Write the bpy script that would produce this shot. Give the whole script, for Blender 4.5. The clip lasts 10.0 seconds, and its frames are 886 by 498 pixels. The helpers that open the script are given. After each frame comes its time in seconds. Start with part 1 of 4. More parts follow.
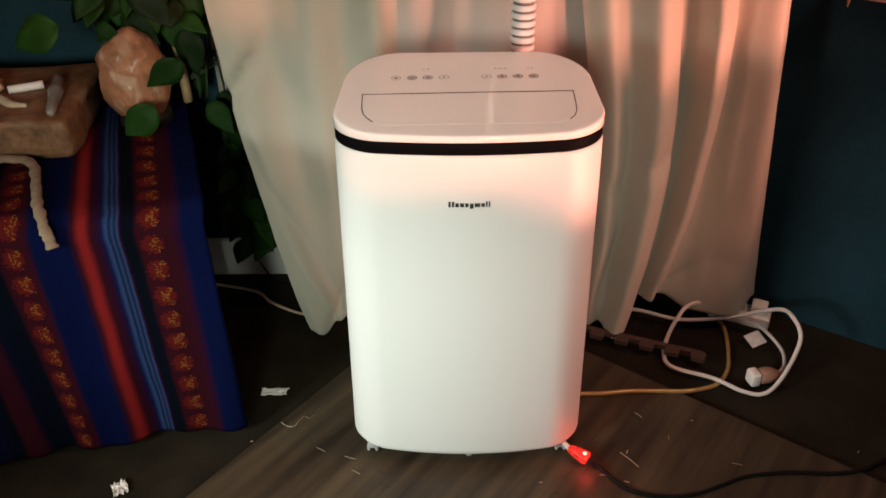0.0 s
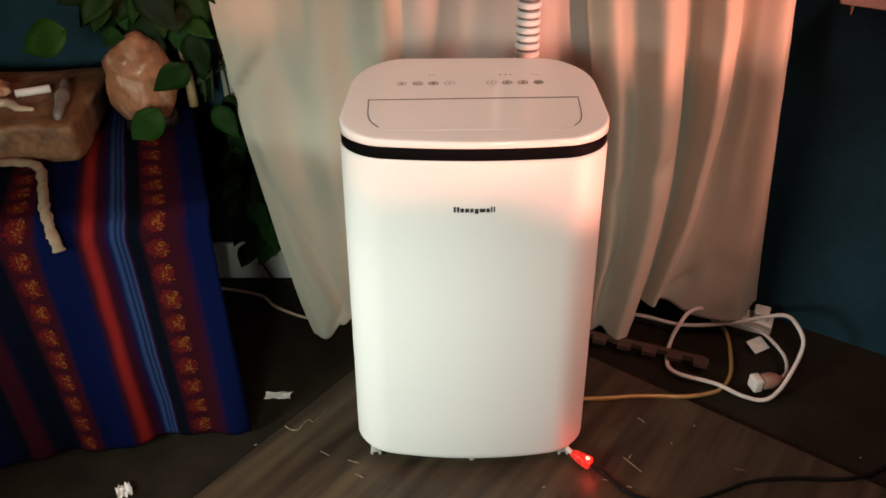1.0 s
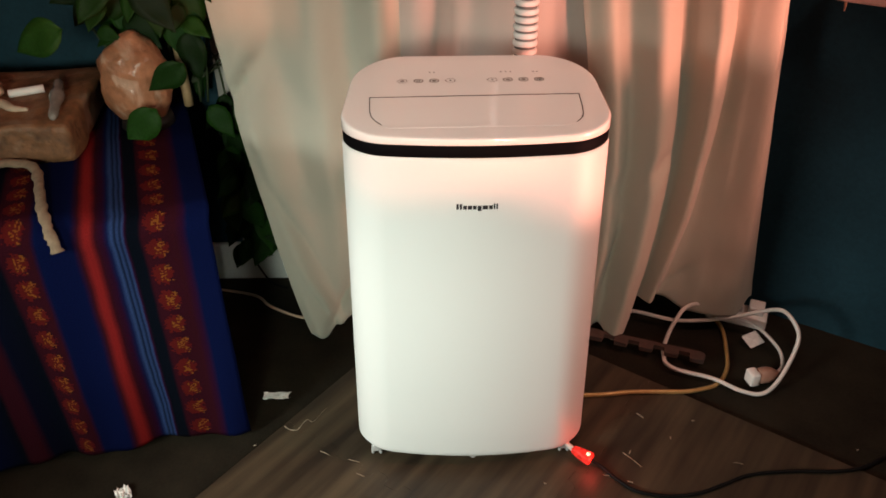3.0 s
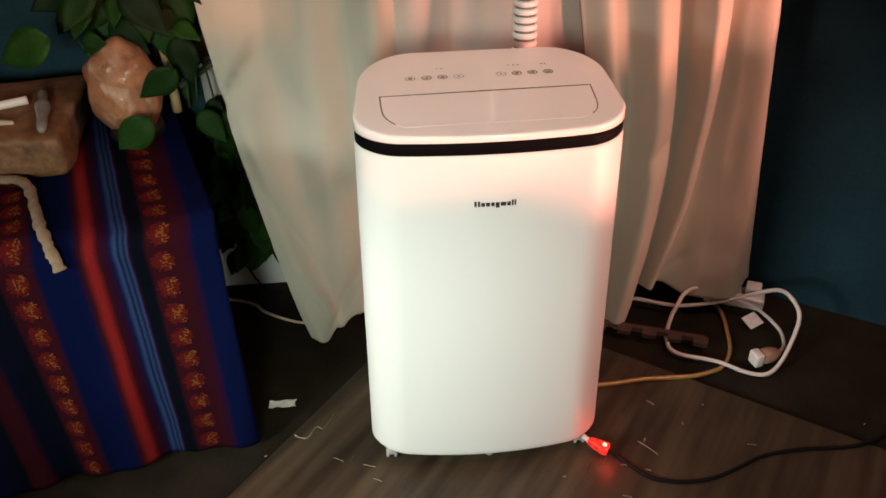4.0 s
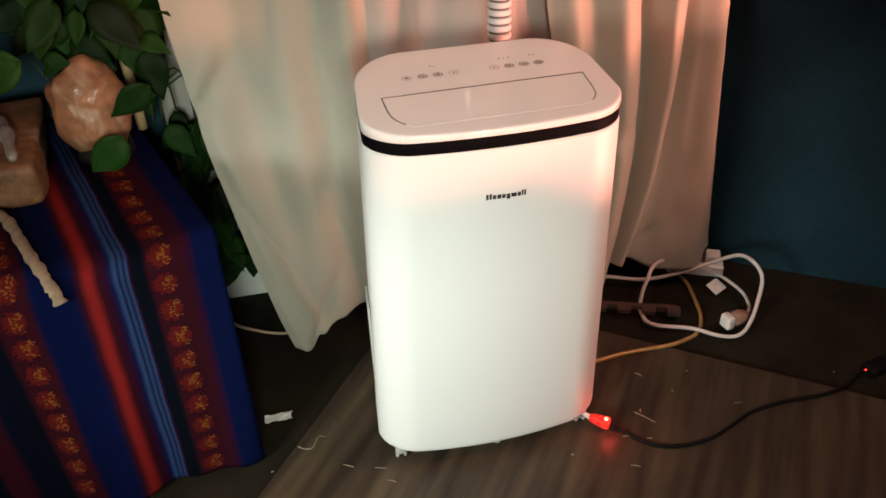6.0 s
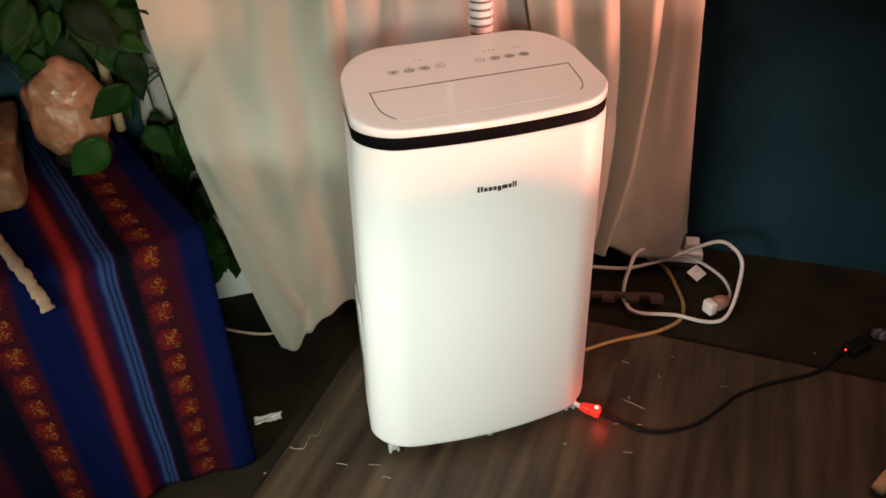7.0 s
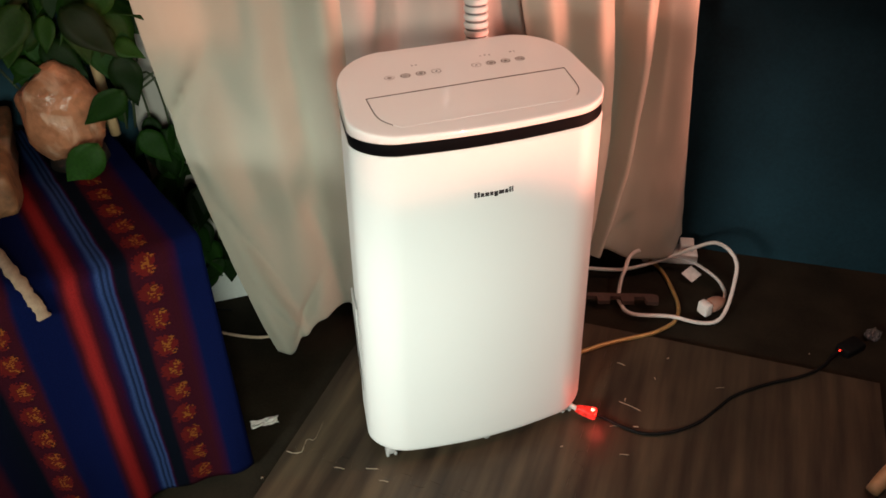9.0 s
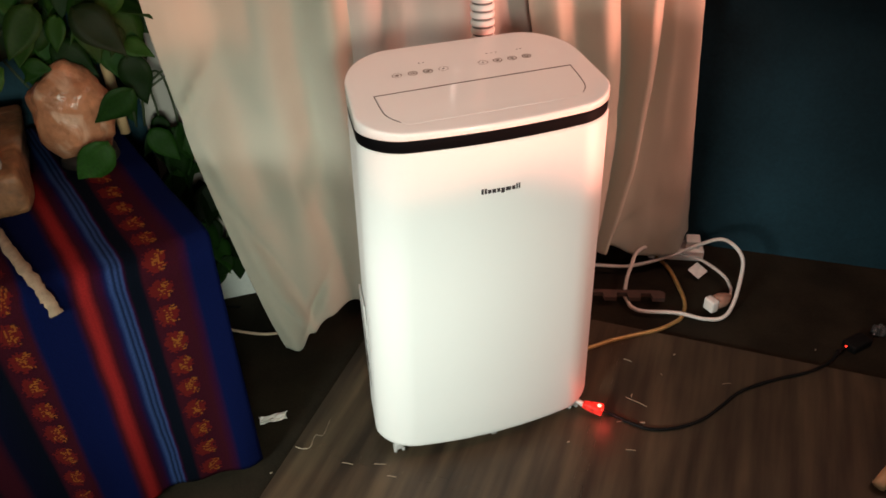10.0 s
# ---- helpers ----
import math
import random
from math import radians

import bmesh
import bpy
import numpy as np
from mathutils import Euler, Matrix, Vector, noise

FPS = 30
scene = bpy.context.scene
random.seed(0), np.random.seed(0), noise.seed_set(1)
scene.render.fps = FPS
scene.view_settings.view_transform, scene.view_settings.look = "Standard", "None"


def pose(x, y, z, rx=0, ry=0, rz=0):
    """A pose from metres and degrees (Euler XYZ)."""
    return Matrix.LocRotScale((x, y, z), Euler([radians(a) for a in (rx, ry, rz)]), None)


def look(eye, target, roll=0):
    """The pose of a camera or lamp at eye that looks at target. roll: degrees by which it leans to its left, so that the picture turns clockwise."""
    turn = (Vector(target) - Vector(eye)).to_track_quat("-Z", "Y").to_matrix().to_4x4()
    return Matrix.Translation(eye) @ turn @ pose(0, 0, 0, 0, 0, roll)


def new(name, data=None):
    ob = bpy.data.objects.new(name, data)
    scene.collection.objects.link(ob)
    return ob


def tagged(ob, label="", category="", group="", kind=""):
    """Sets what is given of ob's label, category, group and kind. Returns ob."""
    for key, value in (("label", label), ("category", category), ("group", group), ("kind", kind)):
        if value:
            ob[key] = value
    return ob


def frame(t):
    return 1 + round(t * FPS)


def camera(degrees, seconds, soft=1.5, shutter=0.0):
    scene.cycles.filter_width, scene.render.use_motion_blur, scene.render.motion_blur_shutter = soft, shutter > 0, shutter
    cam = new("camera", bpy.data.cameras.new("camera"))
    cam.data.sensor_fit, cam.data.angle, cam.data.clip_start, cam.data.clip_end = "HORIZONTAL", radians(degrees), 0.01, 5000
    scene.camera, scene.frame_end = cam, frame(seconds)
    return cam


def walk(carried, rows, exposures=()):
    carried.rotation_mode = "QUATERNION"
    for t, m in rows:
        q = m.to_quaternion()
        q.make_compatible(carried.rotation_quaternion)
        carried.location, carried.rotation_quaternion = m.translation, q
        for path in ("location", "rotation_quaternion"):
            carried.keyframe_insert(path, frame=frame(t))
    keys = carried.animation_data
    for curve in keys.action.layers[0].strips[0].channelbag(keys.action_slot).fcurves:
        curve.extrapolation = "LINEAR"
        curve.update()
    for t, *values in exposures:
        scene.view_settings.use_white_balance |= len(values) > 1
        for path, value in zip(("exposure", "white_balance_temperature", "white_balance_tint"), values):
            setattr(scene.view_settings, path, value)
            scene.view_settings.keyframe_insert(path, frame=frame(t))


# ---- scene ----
cam = camera(57.6, 10.0, 1.7)
PATH = [
    (0, (0.017, 0.027, 1.358), (-0.003, 1.691, 0.248), -0.8),
    (0.5, (0.014, 0.025, 1.359), (-0.006, 1.691, 0.253), -0.6),
    (1, (0.01, 0.022, 1.363), (-0.012, 1.691, 0.262), -0.6),
    (1.5, (0.008, 0.016, 1.362), (-0.013, 1.69, 0.268), -0.6),
    (2, (0.009, 0.014, 1.361), (-0.005, 1.689, 0.268), -0.5),
    (2.5, (0.003, 0.014, 1.36), (-0.003, 1.687, 0.265), -0.3),
    (4, (-0.121, 0.049, 1.358), (-0.006, 1.703, 0.24), -1.3),
    (4.5, (-0.182, 0.06, 1.363), (-0.004, 1.704, 0.239), -1.6),
    (5, (-0.232, 0.065, 1.369), (0.009, 1.701, 0.244), -1.8),
    (5.5, (-0.277, 0.068, 1.372), (0.027, 1.691, 0.244), -1.8),
    (7, (-0.357, 0.08, 1.367), (0.076, 1.663, 0.224), -1.9),
    (7.5, (-0.362, 0.087, 1.372), (0.097, 1.662, 0.229), -1.8),
    (8, (-0.367, 0.086, 1.378), (0.098, 1.659, 0.234), -1.6),
    (8.5, (-0.366, 0.088, 1.382), (0.092, 1.663, 0.238), -1.7),
    (9, (-0.361, 0.089, 1.38), (0.087, 1.663, 0.23), -1.8),
    (9.5, (-0.363, 0.083, 1.379), (0.076, 1.658, 0.229), -2.0),
    (10, (-0.367, 0.08, 1.383), (0.067, 1.656, 0.23), -2.2),
]
walk(cam, [(t, look(eye, target, roll)) for t, eye, target, roll in PATH], [(0, 0.0), (2.5, 0.0), (4.5, 0.13), (10, 0.13)])

# ---- world, lamps, exposure ----
world = bpy.data.worlds.new("night_room")
world.use_nodes = True
world.node_tree.nodes["Background"].inputs[0].default_value = (0.55, 0.7, 0.8, 1)
world.node_tree.nodes["Background"].inputs[1].default_value = 0.02
scene.world = world


def lamp(name, kind, place, target, energy, color, soft=0.1, spot=0.0, blend=0.0):
    data = bpy.data.lights.new(name, kind)
    data.energy, data.color = energy, color
    if kind == "AREA":
        data.shape, data.size = "DISK", soft
    else:
        data.shadow_soft_size = soft
    if kind == "SPOT":
        data.spot_size, data.spot_blend = radians(spot), blend
    ob = new(name, data)
    ob.matrix_world = look(place, target)
    return ob


# unseen lamps: white room lamp beside the camera, rosy and amber ones standing low, a weak rosy ceiling lamp; plus an
# added cool fill behind the camera
lamp("room_lamp", "SPOT", (-1.55, -0.05, 1.02), (-0.11, 1.28, 0.16), 186, (0.96, 1.0, 0.91), 0.28, 43, 0.9)
lamp("rosy_lamp", "SPOT", (1.15, 0.79, 0.30), (0.66, 1.13, 1.04), 105, (1.0, 0.32, 0.23), 0.05, 70, 0.15)
lamp("amber_lamp", "SPOT", (0.35, -0.60, 0.30), (0.116, 0.123, 0.949), 92, (1.0, 0.35, 0.22), 0.04, 60, 0.10)
lamp("rosy_side_lamp", "SPOT", (1.50, 0.96, 0.85), (0.30, 1.40, 0.66), 32, (1.0, 0.34, 0.24), 0.06, 70, 0.6)
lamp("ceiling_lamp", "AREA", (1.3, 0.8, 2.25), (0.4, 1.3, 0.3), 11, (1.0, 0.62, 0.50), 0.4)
lamp("cool_fill_lamp", "SPOT", (-0.35, -1.40, 1.50), (-0.46, 1.50, 0.64), 178, (0.90, 1.0, 0.86), 0.25, 44, 1.0)


# ---- materials ----
def material(name, color, rough=0.6, metal=0.0, vary=0.15, scale=12.0, fine=180.0, bump=0.1, bump_dist=0.002, coat=0.0, sheen=0.0, trans=0.0, spec=0.5, random_tone=0.0):
    m = bpy.data.materials.new(name)
    m.use_nodes = True
    nt = m.node_tree
    n, l = nt.nodes, nt.links
    b = n["Principled BSDF"]
    b.inputs["Roughness"].default_value = rough
    b.inputs["Metallic"].default_value = metal
    b.inputs["Coat Weight"].default_value = coat
    b.inputs["Sheen Weight"].default_value = sheen
    b.inputs["Transmission Weight"].default_value = trans
    b.inputs["Specular IOR Level"].default_value = spec
    tc = n.new("ShaderNodeTexCoord")
    big = n.new("ShaderNodeTexNoise")
    big.inputs["Scale"].default_value, big.inputs["Detail"].default_value = scale, 5
    small = n.new("ShaderNodeTexNoise")
    small.inputs["Scale"].default_value, small.inputs["Detail"].default_value = fine, 3
    l.new(tc.outputs["Object"], big.inputs["Vector"])
    l.new(tc.outputs["Object"], small.inputs["Vector"])
    ramp = n.new("ShaderNodeValToRGB")
    lo = [max(0, c * (1 - vary)) for c in color[:3]]
    hi = [min(1, c * (1 + vary)) for c in color[:3]]
    ramp.color_ramp.elements[0].position, ramp.color_ramp.elements[0].color = 0.3, (*lo, 1)
    ramp.color_ramp.elements[1].position, ramp.color_ramp.elements[1].color = 0.7, (*hi, 1)
    mixn = n.new("ShaderNodeMath")
    mixn.operation = "MULTIPLY_ADD"
    mixn.inputs[1].default_value, mixn.inputs[2].default_value = 0.35, 0.0
    l.new(small.outputs[0], mixn.inputs[0])
    add = n.new("ShaderNodeMath")
    add.operation = "MULTIPLY_ADD"
    add.inputs[1].default_value = 0.65
    l.new(big.outputs[0], add.inputs[0])
    l.new(mixn.outputs[0], add.inputs[2])
    l.new(add.outputs[0], ramp.inputs[0])
    out = ramp.outputs[0]
    if random_tone:
        info = n.new("ShaderNodeObjectInfo")
        hsv = n.new("ShaderNodeHueSaturation")
        mr = n.new("ShaderNodeMapRange")
        mr.inputs[3].default_value, mr.inputs[4].default_value = 1 - random_tone, 1 + random_tone
        l.new(info.outputs["Random"], mr.inputs[0])
        l.new(mr.outputs[0], hsv.inputs["Value"])
        l.new(out, hsv.inputs["Color"])
        out = hsv.outputs[0]
    l.new(out, b.inputs["Base Color"])
    if bump:
        bp = n.new("ShaderNodeBump")
        bp.inputs["Strength"].default_value, bp.inputs["Distance"].default_value = bump, bump_dist
        l.new(small.outputs[0], bp.inputs["Height"])
        l.new(bp.outputs[0], b.inputs["Normal"])
    return m


M = {
    "plastic": material("white_plastic", (0.70, 0.71, 0.69), 0.48, vary=0.015, scale=3, fine=900, bump=0.03, bump_dist=0.0003, spec=0.45),
    "lid": material("gloss_white_plastic", (0.80, 0.79, 0.77), 0.11, vary=0.015, scale=3, fine=900, bump=0.01, bump_dist=0.0002, spec=0.4),
    "grey_plastic": material("grey_plastic", (0.34, 0.34, 0.33), 0.5, vary=0.05, bump=0.05),
    # tone painted for shade in the flap gap and the drain port
    "gap": material("gap_shade", (0.055, 0.038, 0.03), 0.7, vary=0.1, bump=0),
    "band": material("black_gloss_band", (0.003, 0.003, 0.0035), 0.6, vary=0.1, bump=0, spec=0.03),
    "print": material("grey_print", (0.24, 0.20, 0.18), 0.6, vary=0.05, bump=0),
    "black_print": material("black_print", (0.012, 0.012, 0.014), 0.45, vary=0.05, bump=0),
    "caster": material("clear_grey_caster", (0.36, 0.36, 0.35), 0.25, vary=0.1, bump=0),
    "curtain": material("cream_curtain", (0.43, 0.41, 0.335), 0.85, vary=0.06, scale=5, fine=700, bump=0.25, bump_dist=0.0006, sheen=0.15),
    "liner": material("pale_liner", (0.43, 0.40, 0.36), 0.85, vary=0.05, scale=4, fine=700, bump=0.2, bump_dist=0.0006),
    "hose": material("white_hose", (0.75, 0.74, 0.72), 0.4, vary=0.05, bump=0.02),
    "hose_gap": material("grey_hose_groove", (0.14, 0.13, 0.125), 0.6, vary=0.1, bump=0),
    "wall": material("dark_teal_paint", (0.0095, 0.036, 0.051), 0.7, vary=0.3, scale=5, fine=110, bump=0.35, bump_dist=0.002, spec=0.2),
    "base": material("white_baseboard_paint", (0.72, 0.74, 0.70), 0.5, vary=0.1, scale=7),
    "sill": material("dull_sill_paint", (0.22, 0.19, 0.165), 0.6, vary=0.2, scale=9),
    "under": material("dark_floorboards", (0.015, 0.012, 0.0075), 0.8, vary=0.5, scale=9, fine=200, bump=0.3, spec=0.12),
    # pale tones for unseen walls and ceiling, added for bounce light
    "bounce_wall": material("pale_bounce_paint", (0.62, 0.62, 0.58), 0.9, vary=0.06, scale=4, bump=0.1),
    "ceiling": material("ceiling_bounce_paint", (0.70, 0.68, 0.65), 0.9, vary=0.05, bump=0.1),
    "rim": material("brown_foam_edge", (0.06, 0.034, 0.026), 0.8, vary=0.25, scale=40),
    "white_cable": material("white_cable_sheath", (0.62, 0.58, 0.54), 0.4, vary=0.08, scale=30, bump=0.02),
    "gold_cable": material("gold_clear_cable", (0.42, 0.27, 0.10), 0.3, vary=0.2, scale=60, bump=0.05, metal=0.25),
    "black_cable": material("black_cable_sheath", (0.006, 0.006, 0.006), 0.6, vary=0.2, bump=0.02, spec=0.1),
    "beige": material("beige_plug_plastic", (0.32, 0.18, 0.13), 0.35, vary=0.1, bump=0.03),
    "white_plug": material("white_plug_plastic", (0.75, 0.72, 0.68), 0.35, vary=0.06, bump=0.03),
    "paper": material("crumpled_paper", (0.76, 0.76, 0.73), 0.7, vary=0.2, scale=60, bump=0.2),
    "salt": material("pink_rock_salt", (0.37, 0.155, 0.080), 0.3, vary=0.45, scale=24, fine=60, bump=0.6, bump_dist=0.006, spec=0.35),
    "wood": material("weathered_wood", (0.17, 0.074, 0.030), 0.65, vary=0.75, scale=11, fine=60, bump=0.8, bump_dist=0.005),
    "dark_wood": material("dark_wood", (0.012, 0.008, 0.006), 0.6, vary=0.3),
    "pale_wood": material("pale_wood", (0.42, 0.27, 0.14), 0.5, vary=0.2, scale=18, fine=120, bump=0.2),
    "wax": material("cream_wax", (0.55, 0.42, 0.30), 0.4, vary=0.15, scale=40, bump=0.1),
    "cig": material("white_chalk", (0.85, 0.78, 0.72), 0.6, vary=0.05, bump=0.1),
    "lace": material("tan_lace", (0.20, 0.14, 0.09), 0.95, vary=0.3, scale=60, fine=400, bump=0.6, bump_dist=0.002),
    "crystal": material("cloudy_crystal", (0.34, 0.29, 0.25), 0.25, vary=0.15, scale=50, bump=0.1, trans=0.25),
    "leaf": material("pothos_leaf", (0.0075, 0.028, 0.0028), 0.6, vary=0.4, scale=20, fine=150, bump=0.2, random_tone=0.7, spec=0.15),
    "stem": material("plant_stem", (0.04, 0.055, 0.02), 0.6, vary=0.3),
    "fibre": material("pale_fibre", (0.26, 0.21, 0.15), 0.8, vary=0.2, bump=0),
    "clear": material("clear_plastic", (0.4, 0.4, 0.4), 0.12, vary=0.02, bump=0.1, trans=0.9),
}


def glow(name, color, strength):
    m = material(name, color, 0.25, vary=0.1, bump=0)
    b = m.node_tree.nodes["Principled BSDF"]
    b.inputs["Emission Color"].default_value = (*color, 1)
    n, l = m.node_tree.nodes, m.node_tree.links
    cloud = n.new("ShaderNodeTexNoise")
    cloud.inputs["Scale"].default_value = 90
    span = n.new("ShaderNodeMapRange")
    span.inputs[1].default_value, span.inputs[2].default_value, span.inputs[3].default_value, span.inputs[4].default_value = 0.35, 0.65, strength * 0.2, strength * 1.6
    l.new(n["Texture Coordinate"].outputs["Object"], cloud.inputs["Vector"])
    l.new(cloud.outputs[0], span.inputs[0])
    l.new(span.outputs[0], b.inputs["Emission Strength"])
    return m


M["red_glow"] = glow("lit_red_plug", (0.55, 0.022, 0.015), 0.8)
M["small_led"] = glow("small_red_led", (1.0, 0.035, 0.02), 2.2)
M["red_led"] = glow("red_led", (1.0, 0.16, 0.10), 7.0)


def mat_wood():
    """Dark printed wood grain of the foam floor tiles: planks with streaks along one axis."""
    m = material("wood_print_foam", (0.05, 0.034, 0.024), 0.46, vary=0.2, scale=6, fine=260, bump=0.25, bump_dist=0.0012, spec=0.35)
    n, l = m.node_tree.nodes, m.node_tree.links
    b = n["Principled BSDF"]
    tc = n.new("ShaderNodeTexCoord")
    mp = n.new("ShaderNodeMapping")
    mp.inputs["Scale"].default_value = (24, 2.0, 1)
    spin = n.new("ShaderNodeMapping")
    spin.inputs["Rotation"].default_value = (0, 0, radians(37))
    l.new(tc.outputs["Object"], spin.inputs[0])
    noise_node = n.new("ShaderNodeTexNoise")
    noise_node.inputs["Scale"].default_value, noise_node.inputs["Detail"].default_value = 1.0, 6
    l.new(spin.outputs[0], mp.inputs[0])
    l.new(mp.outputs[0], noise_node.inputs["Vector"])
    ramp = n.new("ShaderNodeValToRGB")
    e = ramp.color_ramp.elements
    e[0].position, e[0].color = 0.32, (0.026, 0.018, 0.012, 1)
    e[1].position, e[1].color = 0.72, (0.110, 0.080, 0.047, 1)
    l.new(noise_node.outputs[0], ramp.inputs[0])
    spots = n.new("ShaderNodeTexNoise")
    spots.inputs["Scale"].default_value, spots.inputs["Detail"].default_value = 5, 4
    l.new(tc.outputs["Object"], spots.inputs["Vector"])
    mul = n.new("ShaderNodeMix")
    mul.data_type, mul.blend_type = "RGBA", "MULTIPLY"
    mul.inputs[0].default_value = 0.6
    l.new(ramp.outputs[0], mul.inputs[6])
    l.new(spots.outputs[0], mul.inputs[7])
    l.new(mul.outputs[2], b.inputs["Base Color"])
    return m


M["mat"] = mat_wood()


def add_clouds(m, tone, scale, start, end, most):
    """Pale cloudy patches in a stone or a weathered face."""
    n, l = m.node_tree.nodes, m.node_tree.links
    b = n["Principled BSDF"]
    under = b.inputs["Base Color"].links[0].from_socket
    cloud = n.new("ShaderNodeTexNoise")
    cloud.inputs["Scale"].default_value, cloud.inputs["Detail"].default_value, cloud.inputs["Distortion"].default_value = scale, 4, 1.5
    l.new(n["Texture Coordinate"].outputs["Object"], cloud.inputs["Vector"])
    span = n.new("ShaderNodeMapRange")
    span.interpolation_type = "SMOOTHSTEP"
    span.inputs[1].default_value, span.inputs[2].default_value, span.inputs[4].default_value = start, end, most
    l.new(cloud.outputs[0], span.inputs[0])
    mx = n.new("ShaderNodeMix")
    mx.data_type = "RGBA"
    mx.inputs[7].default_value = (*tone, 1)
    l.new(span.outputs[0], mx.inputs[0])
    l.new(under, mx.inputs[6])
    l.new(mx.outputs[2], b.inputs["Base Color"])


add_clouds(M["salt"], (0.56, 0.35, 0.24), 11, 0.52, 0.66, 0.8)
add_clouds(M["wood"], (0.26, 0.17, 0.11), 7, 0.50, 0.68, 0.7)


def mat_cloth():
    """Woven striped blanket: colour runs across u, small figures repeat along v."""
    m = bpy.data.materials.new("woven_blanket")
    m.use_nodes = True
    n, l = m.node_tree.nodes, m.node_tree.links
    b = n["Principled BSDF"]
    b.inputs["Roughness"].default_value = 1.0
    b.inputs["Specular IOR Level"].default_value = 0.02
    b.inputs["Sheen Weight"].default_value = 0.0
    uv = n.new("ShaderNodeUVMap")
    uv.uv_map = "weave"
    sep = n.new("ShaderNodeSeparateXYZ")
    l.new(uv.outputs[0], sep.inputs[0])

    def calc(op, a, c=None, d=None):
        node = n.new("ShaderNodeMath")
        node.operation = op
        for i, x in enumerate((a, c, d)):
            if x is None:
                continue
            if isinstance(x, (int, float)):
                node.inputs[i].default_value = x
            else:
                l.new(x, node.inputs[i])
        return node.outputs[0]

    wob = n.new("ShaderNodeTexNoise")
    wob.inputs["Scale"].default_value, wob.inputs["Detail"].default_value = 14, 3
    l.new(uv.outputs[0], wob.inputs["Vector"])
    u = calc("ADD", sep.outputs[0], calc("MULTIPLY", calc("SUBTRACT", wob.outputs[0], 0.5), 0.006))
    v = sep.outputs[1]
    ramp = n.new("ShaderNodeValToRGB")
    stops = [(0.0, "blue"), (0.040, "blue"), (0.050, "plum"), (0.062, "wine"), (0.120, "wine"), (0.126, "black"), (0.146, "black"),
             (0.150, "plum"), (0.154, "sky"), (0.158, "navy"), (0.163, "sky"), (0.167, "navy"), (0.172, "sky"), (0.180, "deep"), (0.188, "plum"), (0.200, "wine"), (0.211, "red"), (0.219, "red"),
             (0.231, "wine"), (0.243, "blue"), (0.302, "blue"), (0.312, "wine"), (0.364, "wine"), (0.372, "black"), (0.42, "navy"), (0.435, "wine"), (0.465, "wine"), (0.475, "black"), (0.55, "blue")]
    tones = {"blue": (0.0020, 0.0042, 0.027), "navy": (0.002, 0.003, 0.010), "black": (0.002, 0.003, 0.006), "plum": (0.016, 0.003, 0.014), "wine": (0.022, 0.0035, 0.007),
             "deep": (0.004, 0.006, 0.034), "red": (0.145, 0.010, 0.010), "sky": (0.022, 0.042, 0.115)}
    e = ramp.color_ramp.elements
    for i, (p, c) in enumerate(stops):
        item = e[i] if i < 2 else e.new(p / 0.6)
        item.position, item.color = p / 0.6, (*tones[c], 1)
    l.new(calc("DIVIDE", u, 0.6), ramp.inputs[0])
    color = ramp.outputs[0]
    us, vs = calc("SNAP", u, 0.0032), calc("SNAP", v, 0.0028)
    speck = n.new("ShaderNodeTexWhiteNoise")
    speck.noise_dimensions = "2D"
    com = n.new("ShaderNodeCombineXYZ")
    l.new(us, com.inputs[0])
    l.new(vs, com.inputs[1])
    l.new(com.outputs[0], speck.inputs["Vector"])
    for centre, half in ((0.096, 0.024), (0.338, 0.024)):
        a = calc("MULTIPLY", calc("ABSOLUTE", calc("SUBTRACT", calc("FRACT", calc("DIVIDE", vs, 0.061)), 0.5)), 2.0)
        c = calc("DIVIDE", calc("ABSOLUTE", calc("SUBTRACT", us, centre)), half)
        body = calc("MULTIPLY", calc("LESS_THAN", calc("ADD", calc("MULTIPLY", a, a), calc("MULTIPLY", calc("SUBTRACT", c, 0.15), c)), calc("MULTIPLY_ADD", speck.outputs[0], 0.45, 0.30)), calc("LESS_THAN", c, 1.0))
        arms = calc("MULTIPLY", calc("LESS_THAN", calc("ABSOLUTE", calc("SUBTRACT", a, c)), 0.30), calc("LESS_THAN", c, 0.92))
        for mask, tone in ((body, (0.062, 0.006, 0.006)), (calc("MULTIPLY", calc("MULTIPLY", calc("MULTIPLY", arms, body), calc("LESS_THAN", us, centre + 0.006)), calc("GREATER_THAN", speck.outputs[0], 0.58)), (0.13, 0.040, 0.009))):
            mx = n.new("ShaderNodeMix")
            mx.data_type = "RGBA"
            l.new(mask, mx.inputs[0])
            l.new(color, mx.inputs[6])
            mx.inputs[7].default_value = (*tone, 1)
            color = mx.outputs[2]
    fade = n.new("ShaderNodeTexNoise")
    fade.inputs["Scale"].default_value, fade.inputs["Detail"].default_value = 320, 2
    l.new(uv.outputs[0], fade.inputs["Vector"])
    mul = n.new("ShaderNodeMix")
    mul.data_type, mul.blend_type = "RGBA", "MULTIPLY"
    mul.inputs[0].default_value = 0.7
    l.new(color, mul.inputs[6])
    tone2 = n.new("ShaderNodeMapRange")
    tone2.inputs[3].default_value, tone2.inputs[4].default_value = 0.4, 1.5
    l.new(fade.outputs[0], tone2.inputs[0])
    l.new(tone2.outputs[0], mul.inputs[7])
    l.new(mul.outputs[2], b.inputs["Base Color"])
    bp = n.new("ShaderNodeBump")
    bp.inputs["Strength"].default_value, bp.inputs["Distance"].default_value = 0.4, 0.0012
